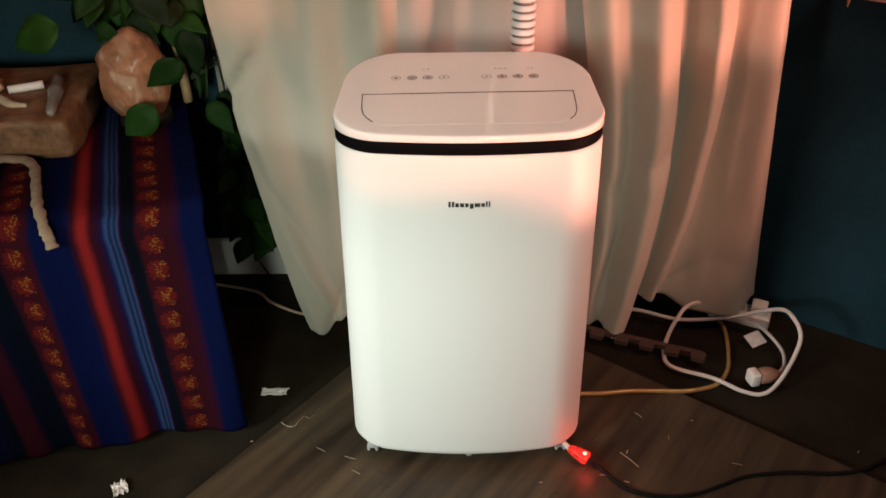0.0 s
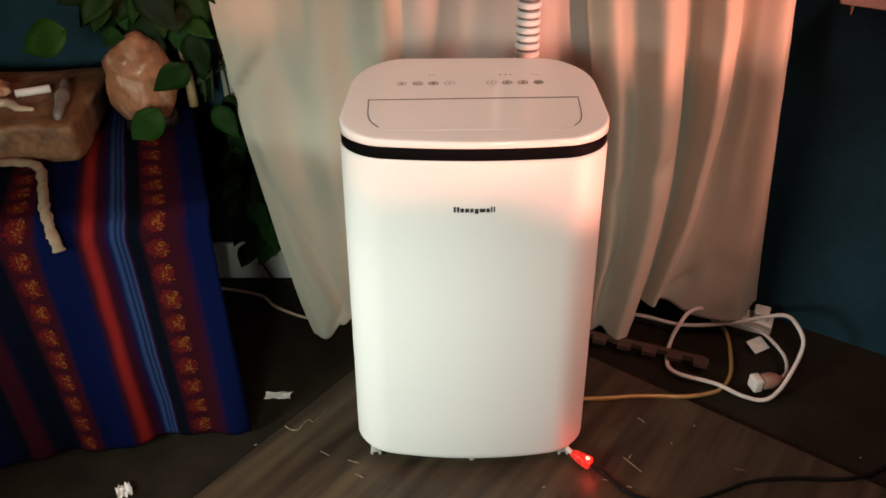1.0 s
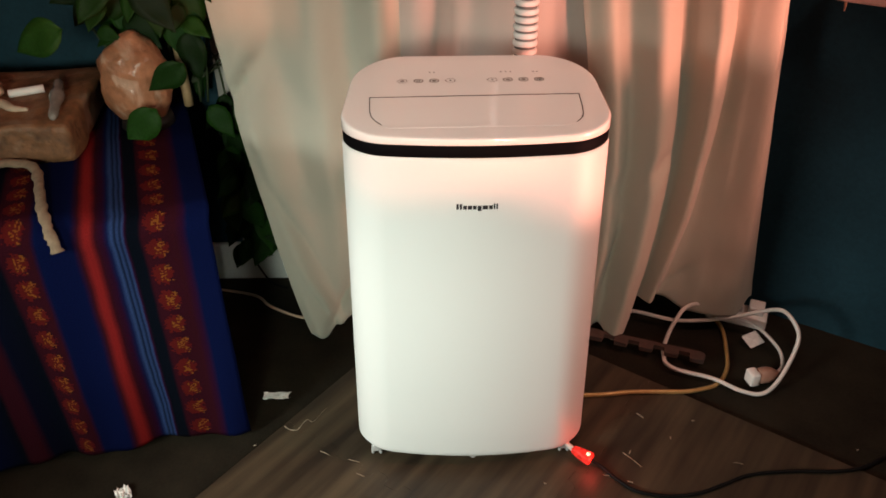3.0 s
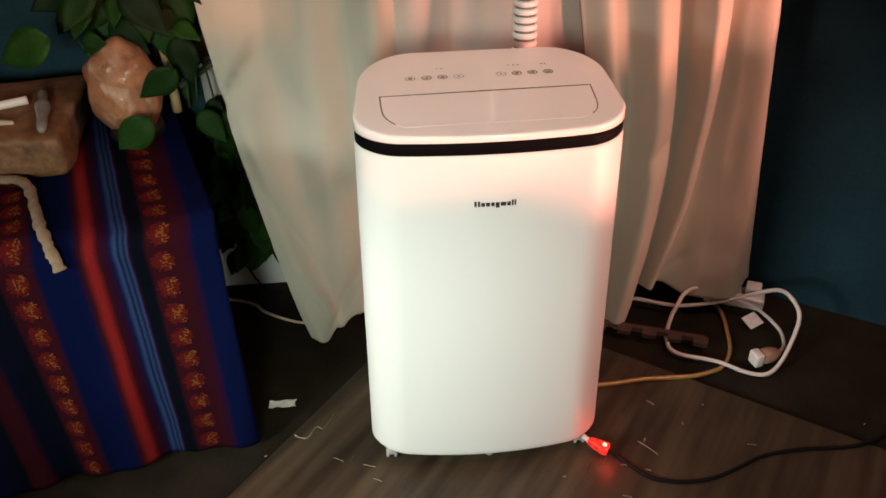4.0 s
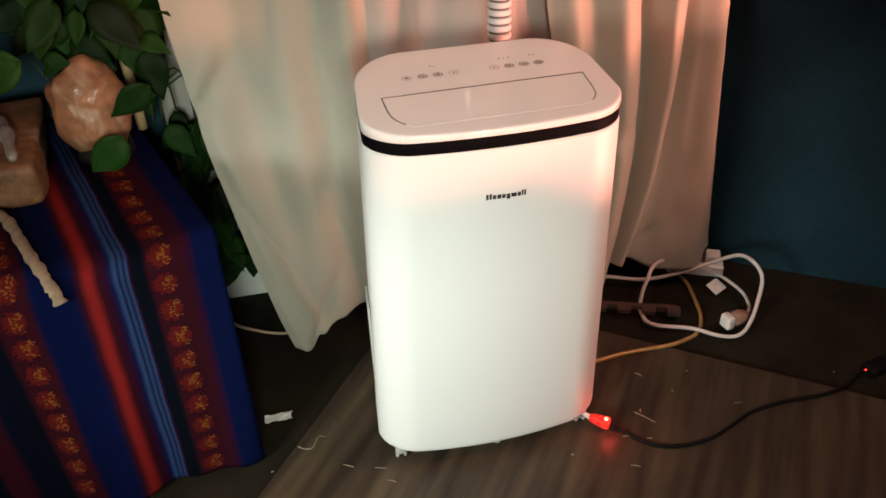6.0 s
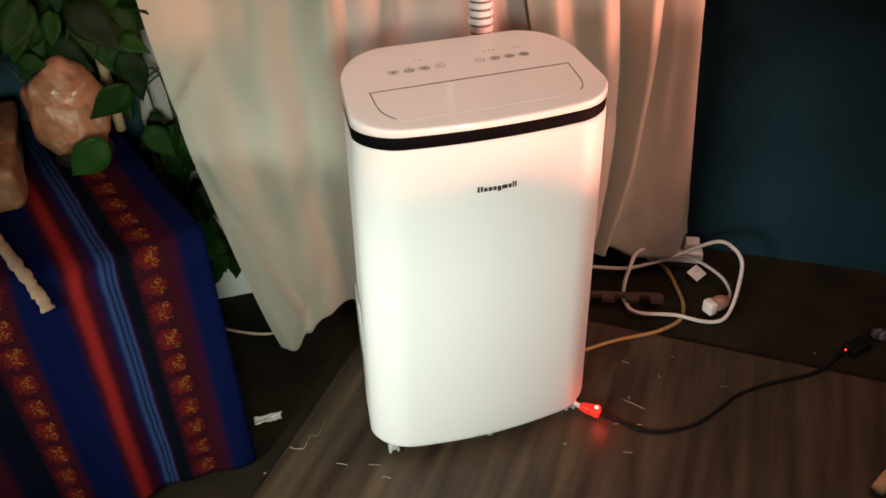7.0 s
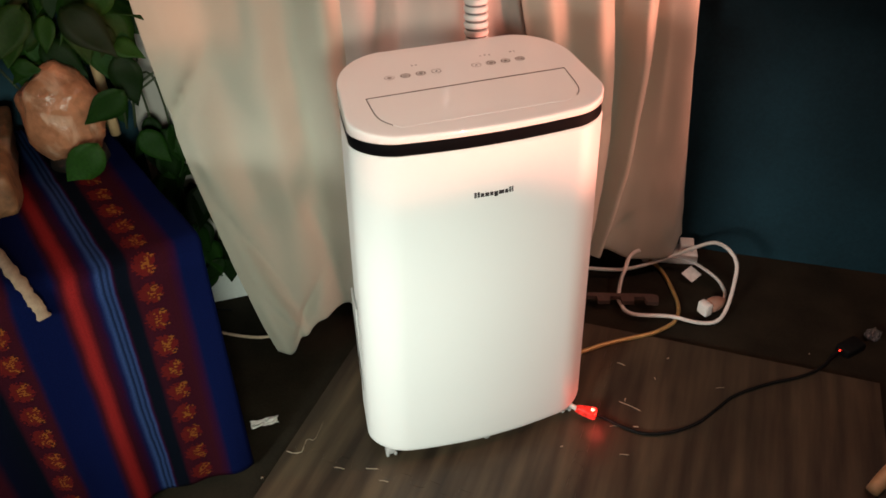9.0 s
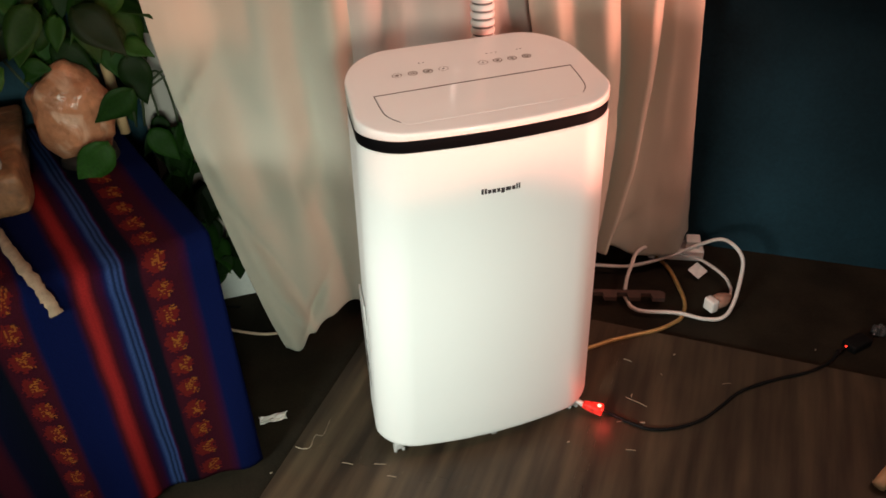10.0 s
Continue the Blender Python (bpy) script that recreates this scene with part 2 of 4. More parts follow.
    l.new(fade.outputs[0], bp.inputs["Height"])
    l.new(bp.outputs[0], b.inputs["Normal"])
    return m


M["blanket"] = mat_cloth()


# ---- builders ----
def finish(name, bm, mat, smooth=True):
    me = bpy.data.meshes.new(name)
    bmesh.ops.recalc_face_normals(bm, faces=bm.faces)
    bm.to_mesh(me)
    bm.free()
    me.materials.append(mat)
    for p in me.polygons:
        p.use_smooth = smooth
    return me


def part(name, bm, mat, parent=None, label="", smooth=True):
    ob = new(name, finish(name, bm, mat, smooth))
    if parent:
        ob.parent = parent
    if label:
        tagged(ob, label)
    return ob


def anchor(name, place, label, category, group="", kind=""):
    ob = new(name)
    ob.matrix_world = Matrix.Translation(place)
    ob.empty_display_size = 0.05
    return tagged(ob, label, category, group, kind)


def box(size, place=(0, 0, 0), bevel=0.0, turn=None, segs=2):
    bm = bmesh.new()
    bmesh.ops.create_cube(bm, size=1)
    bmesh.ops.scale(bm, vec=size, verts=bm.verts)
    if bevel:
        bmesh.ops.bevel(bm, geom=list(bm.edges), offset=bevel, segments=segs, affect="EDGES", profile=0.5)
    if turn is not None:
        bmesh.ops.transform(bm, matrix=turn, verts=bm.verts)
    bmesh.ops.translate(bm, vec=place, verts=bm.verts)
    return bm


def smooth_line(points, steps=10):
    """Catmull-Rom through the points."""
    pts = [Vector(p) for p in points]
    pts = [pts[0] * 2 - pts[1]] + pts + [pts[-1] * 2 - pts[-2]]
    out = []
    for i in range(1, len(pts) - 2):
        a, b, c, d = pts[i - 1:i + 3]
        for k in range(steps):
            t = k / steps
            out.append(0.5 * (2 * b + (c - a) * t + (2 * a - 5 * b + 4 * c - d) * t * t + (3 * b - a - 3 * c + d) * t ** 3))
    out.append(pts[-2])
    return out


def tube(points, radius, sides=8, steps=10):
    line = smooth_line(points, steps)
    bm = bmesh.new()
    rings = []
    for i, p in enumerate(line):
        d = (line[min(i + 1, len(line) - 1)] - line[max(i - 1, 0)]).normalized()
        side = d.cross(Vector((0, 0, 1)))
        side = side.normalized() if side.length > 1e-3 else Vector((1, 0, 0))
        up = side.cross(d)
        r = radius(i / (len(line) - 1)) if callable(radius) else radius
        rings.append([bm.verts.new(p + r * (side * math.cos(2 * math.pi * k / sides) + up * math.sin(2 * math.pi * k / sides))) for k in range(sides)])
    for a, b in zip(rings, rings[1:]):
        for k in range(sides):
            bm.faces.new((a[k], a[(k + 1) % sides], b[(k + 1) % sides], b[k]))
    bm.faces.new(rings[0])
    bm.faces.new(rings[-1])
    return bm


def loft(rings, cap=True):
    bm = bmesh.new()
    vs = [[bm.verts.new(p) for p in ring] for ring in rings]
    n = len(vs[0])
    for a, b in zip(vs, vs[1:]):
        for k in range(n):
            bm.faces.new((a[k], a[(k + 1) % n], b[(k + 1) % n], b[k]))
    if cap:
        bm.faces.new(vs[0])
        bm.faces.new(vs[-1])
    return bm


def plate(outline, z0, z1):
    """A flat piece with the given outline (x, y)."""
    return loft([[(x, y, z0) for x, y in outline], [(x, y, z1) for x, y in outline]])


# ---- setting ----
part("floor", box((5.2, 5.2, 0.1), (0, 0.2, -0.0625)), M["under"], smooth=False)
tagged(bpy.data.objects["floor"], "dark bare floor under the foam tiles", "floor", kind="structure")
WALL_TURN = radians(-33.4)


def wall(name, size, place, turn=0.0, label="dark teal painted wall", mat="wall"):
    ob = part(name, box(size), M[mat], smooth=False)
    ob.matrix_world = Matrix.Translation(place) @ Matrix.Rotation(turn, 4, "Z")
    return tagged(ob, label, "wall", kind="structure")


wall("wall_north", (4.0, 0.1, 2.5), (-0.9, 2.02, 1.238))
d = Vector((math.cos(WALL_TURN), math.sin(WALL_TURN), 0))
nrm = Vector((-d.y, d.x, 0))
WALL_FOOT = Vector((0.86, 1.775, 0))
wall("wall_east", (2.9, 0.1, 2.5), WALL_FOOT + d * 0.9 + nrm * 0.05 + Vector((0, 0, 1.238)), WALL_TURN)
# unseen walls, made pale so that they bounce light back
wall("wall_south", (5.2, 0.1, 2.5), (0, -2.4, 1.238), 0.0, "unseen wall, pale to bounce light into the room", "bounce_wall")
wall("wall_west", (0.1, 4.4, 2.5), (-2.45, -0.2, 1.238), 0.0, "unseen wall, pale to bounce light into the room", "bounce_wall")
wall("wall_southeast", (0.1, 3.4, 2.5), (2.05, -0.75, 1.238))
# unseen ceiling, kept pale for more ambient bounce
tagged(part("ceiling", box((5.2, 5.2, 0.1), (0, 0.2, 2.54)), M["ceiling"], smooth=False), "unseen ceiling, pale to bounce light into the room", "ceiling", kind="structure")
tagged(part("baseboard", box((1.5, 0.016, 0.12), (-0.75, 1.961, 0.048), 0.004), M["base"], smooth=False), "white painted baseboard behind the curtain", "baseboard", kind="structure")
tagged(part("trim", box((0.20, 0.02, 1.9), (-0.47, 1.958, 1.06), 0.004), M["liner"], smooth=False), "pale window trim behind the plant", "window trim", kind="structure")
sill = part("window_sill", box((1.0, 0.10, 0.028), (0, 0, 0), 0.006), M["sill"], smooth=False)
sill.matrix_world = Matrix.Translation(WALL_FOOT + d * 0.50 - nrm * 0.030 + Vector((0, 0, 0.872))) @ Matrix.Rotation(WALL_TURN, 4, "Z")
tagged(sill, "dull grey-brown window sill on the dark wall", "window sill", kind="structure")

# ---- portable air conditioner ----
ACX, ACF, ACB = 0.048, 1.196, 1.488


def ring_outline(hw, front, back, radius, z, bow=0.022, n=20, taper=0.065):
    """Rounded rectangle about the unit's axis with a slightly bowed front; z may be a function of y."""
    pts = []
    deep = radius * 1.35
    corners = ((hw - deep, back - deep, 0, deep), (-hw + deep, back - deep, 90, deep), (-hw + radius, front + radius, 180, radius), (hw - radius, front + radius, 270, radius))
    for cx, cy, a0, r in corners:
        for k in range(n):
            a = radians(a0 + 90 * k / (n - 1))
            pts.append((cx + r * math.cos(a), cy + r * math.sin(a)))
        if a0 == 180:
            pts += [(-(hw - radius) + 2 * (hw - radius) * k / 9, front) for k in range(1, 9)]
    out = []
    for x, y in pts:
        push = bow * max(0.0, (x / hw) ** 2) * max(0.0, min(1.0, (front + 0.14 - y) / 0.14))
        x *= 1 - taper * max(0.0, (y - 1.29) / 0.2)
        out.append((ACX + x, y + push, z(y + push) if callable(z) else z))
    return out


def half(z):
    return 0.2475 - 0.0185 * (z / 0.76)


def front(z):
    return ACF + 0.018 * (1 - z / 0.76)


ac = anchor("portable_air_conditioner", (0, 0, 0), "white portable air conditioner with a black band, standing on foam tiles", "air conditioner")
rings = [ring_outline(0.20, ACF + 0.06, ACB - 0.05, 0.05, 0.030, taper=0), ring_outline(0.226, front(0) + 0.020, ACB - 0.02, 0.07, 0.0285, bow=0.030, taper=0)]
for k in range(6):
    a = k / 5 * math.pi / 2
    z = 0.030 + 0.022 * (1 - math.cos(a))
    rings.append(ring_outline(half(z) - 0.016 * (1 - math.sin(a)), front(z) + 0.016 * (1 - math.sin(a)), ACB - 0.012 * (1 - math.sin(a)), 0.075, z, bow=0.030, taper=0.07))
for k in range(1, 9):
    z = 0.052 + (0.752 - 0.052) * k / 8
    rings.append(ring_outline(half(z), front(z), ACB, 0.076, z, bow=0.030 - 0.008 * z / 0.76, taper=0.07))
rings.append(ring_outline(half(0.76) - 0.001, front(0.76) + 0.001, ACB - 0.001, 0.075, 0.7570))
rings.append(ring_outline(half(0.76) - 0.003, front(0.76) + 0.003, ACB - 0.003, 0.074, 0.7585))
part("body", loft(rings), M["plastic"], ac, "satin white plastic casing")
part("band", loft([ring_outline(0.2265, ACF + 0.003, ACB - 0.003, 0.074, 0.7575), ring_outline(0.2275, ACF + 0.002, ACB - 0.002, 0.074, 0.759), ring_outline(0.2275, ACF + 0.002, ACB - 0.002, 0.074, 0.7790), ring_outline(0.226, ACF + 0.003, ACB - 0.003, 0.074, 0.7810)]), M["band"], ac, "glossy black trim band")


def top(y):
    return 0.793 + (y - ACF) * 0.122


lid_rings = [ring_outline(0.226, ACF + 0.003, ACB - 0.003, 0.074, 0.7800), ring_outline(0.2285, ACF + 0.001, ACB - 0.001, 0.075, 0.7812)]
for k in range(7):
    a = k / 6 * math.pi / 2
    inset = 0.005 * (1 - math.cos(a)) + 0.001
    drop = 0.005 * (1 - math.sin(a))
    lid_rings.append(ring_outline(0.229 - inset, ACF + inset, ACB - inset, 0.075 - inset * 0.6, lambda y, q=drop: max(0.7820, top(y) - q * min(1.0, 0.5 + (top(y) - 0.793) * 40))))
for s in (0.82, 0.5, 0.1):
    base = lid_rings[8]
    cx, cy = ACX, (ACF + ACB) / 2
    lid_rings.append([(cx + (x - cx) * s, cy + (y - cy) * s, top(cy + (y - cy) * s)) for x, y, z in base])
lid = part("lid", loft(lid_rings), M["lid"], ac, "glossy white top cover")


def on_top(x, y, lift=0.0):
    return (x, y, top(y) + lift)


def strip_on_top(points, width, lift):
    line = smooth_line([(x, y, 0) for x, y in points], 6)
    bm = bmesh.new()
    prev = None
    for i, p in enumerate(line):
        dd = (line[min(i + 1, len(line) - 1)] - line[max(i - 1, 0)]).normalized()
        s = Vector((-dd.y, dd.x, 0)) * width / 2
        row = [bm.verts.new(on_top(p.x + s.x, p.y + s.y, lift)), bm.verts.new(on_top(p.x - s.x, p.y - s.y, lift)), bm.verts.new(on_top(p.x - s.x, p.y - s.y, 0)), bm.verts.new(on_top(p.x + s.x, p.y + s.y, 0))]
        if prev:
            for k in range(4):
                bm.faces.new((prev[k], prev[(k + 1) % 4], row[(k + 1) % 4], row[k]))
        prev = row
    return bm


# louver flap; dark strips at the back and the sides stand in for its shaded gap
L0, L1, LF, LBK = -0.134, 0.230, 1.254, 1.331
flap_line = [(L0 + 0.024, LF - 0.012), (L0 + 0.010, LF + 0.006), (L0 + 0.003, LF + 0.028), (L0, LBK)]
flap_right = [(L1, LBK + 0.006), (L1 - 0.001, LF + 0.028), (L1 - 0.006, LF + 0.006), (L1 - 0.016, LF - 0.008)]
part("louver_gap", strip_on_top(flap_line, 0.0016, 0.0005), M["gap"], lid, "dark strip painted as the shaded gap beside the air flap", False)
part("louver_gap", strip_on_top(flap_right, 0.0016, 0.0005), M["gap"], lid, "dark strip painted as the shaded gap beside the air flap", False)
part("louver_gap", strip_on_top([(L0 - 0.001, LBK), (ACX, LBK + 0.004), (L1 + 0.001, LBK + 0.007)], 0.0019, 0.0005), M["gap"], lid, "dark strip painted as the shaded gap behind the air flap", False)
flap = [(x + (0.002 if x < ACX else -0.002), y) for x, y in [(L0 + 0.034, LF - 0.022)] + flap_line[:-1] + [(L0, LBK - 0.0025), (L1, LBK + 0.0035)] + flap_right[1:] + [(L1 - 0.030, LF - 0.018)]]
bm = bmesh.new()
lo = [bm.verts.new(on_top(x, y, -0.001)) for x, y in flap]
hi = [bm.verts.new(on_top(x, y, 0.0012 if y > LF + 0.02 else 0.0004)) for x, y in flap]
for k in range(len(flap)):
    bm.faces.new((lo[k], lo[(k + 1) % len(flap)], hi[(k + 1) % len(flap)], hi[k]))
bm.faces.new(hi)
part("air_flap", bm, M["lid"], lid, "closed white air outlet flap", False)


def ring_mark(x, y, r_out, r_in, lift=0.0005, n=24, squash=0.8):
    bm = bmesh.new()
    a = [bm.verts.new(on_top(x + r_out * math.cos(2 * math.pi * k / n), y + squash * r_out * math.sin(2 * math.pi * k / n), lift)) for k in range(n)]
    if r_in <= 0:
        bm.faces.new(a)
        return bm
    b = [bm.verts.new(on_top(x + r_in * math.cos(2 * math.pi * k / n), y + squash * r_in * math.sin(2 * math.pi * k / n), lift)) for k in range(n)]
    for k in range(n):
        bm.faces.new((a[k], a[(k + 1) % n], b[(k + 1) % n], b[k]))
    return bm


for k, x in enumerate((-0.079, -0.050, -0.022, 0.007, 0.082, 0.110, 0.138, 0.166)):
    y = 1.389 + 0.012 * (x - ACX)
    ring = part("touch_key", ring_mark(x, y, 0.0092, 0.0078 if k in (0, 3, 4) else 0.0066), M["print"], lid, "printed ring of a touch key", False)
    if k in (0, 1, 2, 5, 6, 7):
        part("key_symbol", ring_mark(x, y, 0.0042 if k != 7 else 0.005, 0.0022 if k in (1, 7) else 0), M["print"], ring, "", False)
        part("key_symbol", ring_mark(x + 0.001, y - 0.0015, 0.0016, 0), M["black_print"], ring, "", False)
    elif k in (3, 4):
        part("key_symbol", ring_mark(x, y, 0.0022, 0), M["black_print"], ring, "", False)
for x in (-0.030, -0.022, 0.099, 0.108, 0.117, 0.158, 0.165):
    part("indicator_dot", ring_mark(x, 1.419, 0.0017, 0), M["black_print"], lid, "", False)

# maker's mark as plain bars
at_x = 0.0130
for w, h in ((0.0040, 0.0105), (0.0040, 0.0105), (0.0062, 0.0075), (0.0070, 0.0075), (0.0058, 0.0075), (0.0066, 0.0100), (0.0095, 0.0075), (0.0058, 0.0075), (0.0028, 0.0110), (0.0028, 0.0110)):
    zc = 0.665 + (h - 0.0075) / 2 - (0.003 if h == 0.0100 else 0)
    dx = (at_x + w / 2 - ACX) / half(0.66)
    part("mark_bar", box((w, 0.0012, h), (at_x + w / 2, front(zc) + 0.022 * dx * dx - 0.0002, zc), 0.0004, segs=1), M["black_print"], ac, "plain black bar of the printed mark", False)
    at_x += w + 0.0018

# casters, centre foot, side grip
for x, y in ((-0.158, 1.270), (0.254, 1.270), (-0.150, 1.46), (0.246, 1.46)):
    holder = part("caster", box((0.022, 0.030, 0.020), (x, y, 0.022), 0.004), M["caster"], ac, "small pale swivel caster")
    for s in (-1, 1):
        bm = bmesh.new()
        bmesh.ops.create_cone(bm, cap_ends=True, segments=20, radius1=0.0115, radius2=0.0115, depth=0.007)
        bmesh.ops.bevel(bm, geom=[e for e in bm.edges if len(e.link_faces) == 2 and abs(e.calc_face_angle()) > 1], offset=0.0015, segments=2, affect="EDGES")
        bmesh.ops.transform(bm, matrix=Matrix.Translation((x + s * 0.0085, y - 0.004, 0.0116)) @ Matrix.Rotation(radians(90), 4, "Y"), verts=bm.verts)
        part("wheel", bm, M["caster"], holder)
part("foot", box((0.014, 0.012, 0.020), (0.052, 1.236, 0.024), 0.004), M["caster"], ac, "small pale centre foot")
SX = ACX - half(0.20) * (1 - 0.07 * 0.075 / 0.2)
lean = Matrix.Rotation(radians(-4.8), 4, "Z")
# surface plates; grey and dark tones stand in for shade in recess and port
grip = part("side_grip", box((0.005, 0.075, 0.24), (SX + 0.0004, 1.365, 0.25), 0.0015, lean), M["grey_plastic"], ac, "grey plate toned as the shaded side grip recess")
part("drain_port", box((0.004, 0.026, 0.040), (SX - 0.001, 1.362, 0.195), 0.001, lean), M["gap"], grip, "dark plate toned as the shaded drain port opening")

# ---- hose behind the unit ----
hose = anchor("exhaust_hose", (0, 0, 0), "white ribbed exhaust hose rising behind the unit", "hose")
path = [(0.166, 1.512, 0.50), (0.166, 1.56, 0.55), (0.166, 1.615, 0.66), (0.166, 1.637, 0.80), (0.167, 1.64, 1.0), (0.168, 1.64, 1.4), (0.168, 1.64, 2.49)]
part("core", tube(path, 0.0215, 18, 12), M["hose_gap"], hose, "grey groove between the ribs")
line = smooth_line(path, 40)
bm = bmesh.new()
run, last = 0.0, line[0]
for i, p in enumerate(line[1:], 1):
    run += (p - last).length
    if run > 0.0155 and p.z < 1.6:
        run = 0.0
        q = (p - line[i - 1]).to_track_quat("Z", "Y").to_matrix().to_4x4()
        tmp = loft([[(r * math.cos(2 * math.pi * k / 22), r * math.sin(2 * math.pi * k / 22), z) for k in range(22)] for r, z in ((0.0210, -0.0058), (0.0240, -0.0052), (0.0255, -0.0025), (0.0255, 0.0025), (0.0240, 0.0052), (0.0210, 0.0058))])
        me = bpy.data.meshes.new("rib")
        bmesh.ops.transform(tmp, matrix=Matrix.Translation(p) @ q, verts=tmp.verts)
        tmp.to_mesh(me)
        tmp.free()
        bm.from_mesh(me)
        bpy.data.meshes.remove(me)
    last = p
part("ribs", bm, M["hose"], hose, "white plastic ribs")


# ---- curtains ----
def ease(a, b, t):
    t = t * t * (3 - 2 * t)
    return a + (b - a) * t


def fold_depth(folds, k, f, col):
    """Depth between fold k and the next, by Catmull-Rom."""
    a, b, c, e = (folds[min(max(k + q, 0), len(folds) - 1)][col] for q in (-1, 0, 1, 2))
    return 0.5 * (2 * b + (c - a) * f + (2 * a - 5 * b + 4 * c - e) * f * f + (3 * b - a - 3 * c + e) * f ** 3)


def curtain(name, folds, hem, bend, label, mat, across=150, up=90, creases=(), belly=0.0):
    """folds: (x at the top of the lower part, x at the hem, y there, y at the hem); hem: height of the hem at each fold."""
    bm = bmesh.new()
    cols = []
    for i in range(across + 1):
        u = i / across * (len(folds) - 1)
        k = min(int(u), len(folds) - 2)
        f = u - k
        a, b = folds[k], folds[k + 1]
        z0 = ease(hem[k], hem[k + 1], f)
        col = []
        for j in range(up + 1):
            s = (j / up) ** 1.25
            z = z0 + (2.49 - z0) * s
            g = max(0.0, 1 - z / 0.85) ** bend - 0.14 * min(1.0, max(0.0, (z - 0.74) / 0.36))
            x = a[0] + (b[0] - a[0]) * f
            x += (a[1] + (b[1] - a[1]) * f - x) * g
            x += belly * min(1.0, (len(folds) - 1 - u) / 4) * math.sin(math.pi * min(1.0, z / 0.95))
            y = ease(fold_depth(folds, k, f, 2), fold_depth(folds, k, f, 3), g)
            p = Vector((x * 7, z * 2.2, 3))
            y += 0.008 * noise.noise(p) + 0.004 * noise.noise(Vector((x * 16, z * 12, 1))) + 0.0035 * noise.noise(Vector((x * 30, z * 26 + x * 20, 5))) * max(0.0, 1 - z / 0.9)
            x += 0.004 * noise.noise(Vector((x * 8, z * 5, 7)))
            for cx, cz, depth, wide, tall, lean in creases:
                dx, dz = x - cx - lean * (z - cz), z - cz
                y += depth * math.exp(-(dx / wide) ** 2 - (dz / tall) ** 2)
            col.append(bm.verts.new((x, y, z)))
        cols.append(col)
    for a, b in zip(cols, cols[1:]):
        for j in range(up):
            bm.faces.new((a[j], b[j], b[j + 1], a[j + 1]))
    ob = part(name, bm, mat)
    sol = ob.modifiers.new("cloth", "SOLIDIFY")
    sol.thickness = 0.0025
    return tagged(ob, label, "curtain", "curtains behind the unit")


curtain("curtain", [(-0.490, -0.347, 1.712, 1.668), (-0.445, -0.318, 1.716, 1.662), (-0.37, -0.275, 1.740, 1.692), (-0.28, -0.225, 1.712, 1.700), (-0.20, -0.16, 1.745, 1.735), (-0.14, -0.10, 1.712, 1.71), (-0.095, -0.06, 1.750, 1.745), (-0.046, -0.03, 1.742, 1.742)],
        (0.016, 0.000, 0.028, 0.058, 0.07, 0.06, 0.05, 0.04), 1.6, "cream fabric curtain hanging to the floor with a pinched edge", M["curtain"],
        creases=((-0.440, 0.695, 0.032, 0.020, 0.08, 0.8), (-0.470, 0.690, -0.010, 0.014, 0.07, 0.5), (-0.315, 0.12, -0.014, 0.012, 0.10, -0.45), (-0.262, 0.10, 0.020, 0.014, 0.09, 0.5), (-0.36, 0.30, 0.010, 0.012, 0.12, -0.45), (-0.22, 0.36, 0.012, 0.02, 0.10, -0.3), (-0.42, 0.52, -0.010, 0.02, 0.10, -0.3)))
curtain("curtain", [(0.288, 0.335, 1.735, 1.70), (0.335, 0.370, 1.690, 1.672), (0.378, 0.400, 1.700, 1.685), (0.430, 0.430, 1.642, 1.632), (0.475, 0.462, 1.672, 1.655), (0.488, 0.474, 1.725, 1.71), (0.525, 0.485, 1.715, 1.71), (0.553, 0.500, 1.650, 1.665), (0.590, 0.514, 1.680, 1.690), (0.606, 0.545, 1.722, 1.72), (0.650, 0.64, 1.692, 1.69), (0.700, 0.752, 1.668, 1.672), (0.727, 0.815, 1.70, 1.71)],
        (0.03, 0.02, 0.025, 0.008, 0.010, 0.05, 0.09, 0.10, 0.10, 0.085, 0.055, 0.045, 0.085), 1.25, "cream fabric curtain in deep folds, hem above the power strip", M["curtain"], across=240,
        creases=((0.492, 0.50, 0.022, 0.016, 0.03, 0.5), (0.41, 0.20, 0.015, 0.012, 0.10, 0.2), (0.70, 0.12, -0.008, 0.03, 0.04, 0.3), (0.60, 0.15, 0.014, 0.014, 0.05, 0.9), (0.40, 0.42, 0.008, 0.03, 0.05, -0.8)), belly=0.045)
curtain("curtain", [(-0.12, -0.12, 1.760, 1.760), (-0.055, -0.055, 1.738, 1.738), (0.015, 0.015, 1.775, 1.775), (0.045, 0.045, 1.780, 1.780), (0.11, 0.11, 1.752, 1.752), (0.185, 0.185, 1.728, 1.728), (0.27, 0.27, 1.778, 1.778), (0.36, 0.36, 1.770, 1.770)],
        (0.03,) * 8, 1.0, "pale sheer curtain between the two cream curtains", M["liner"], across=90)

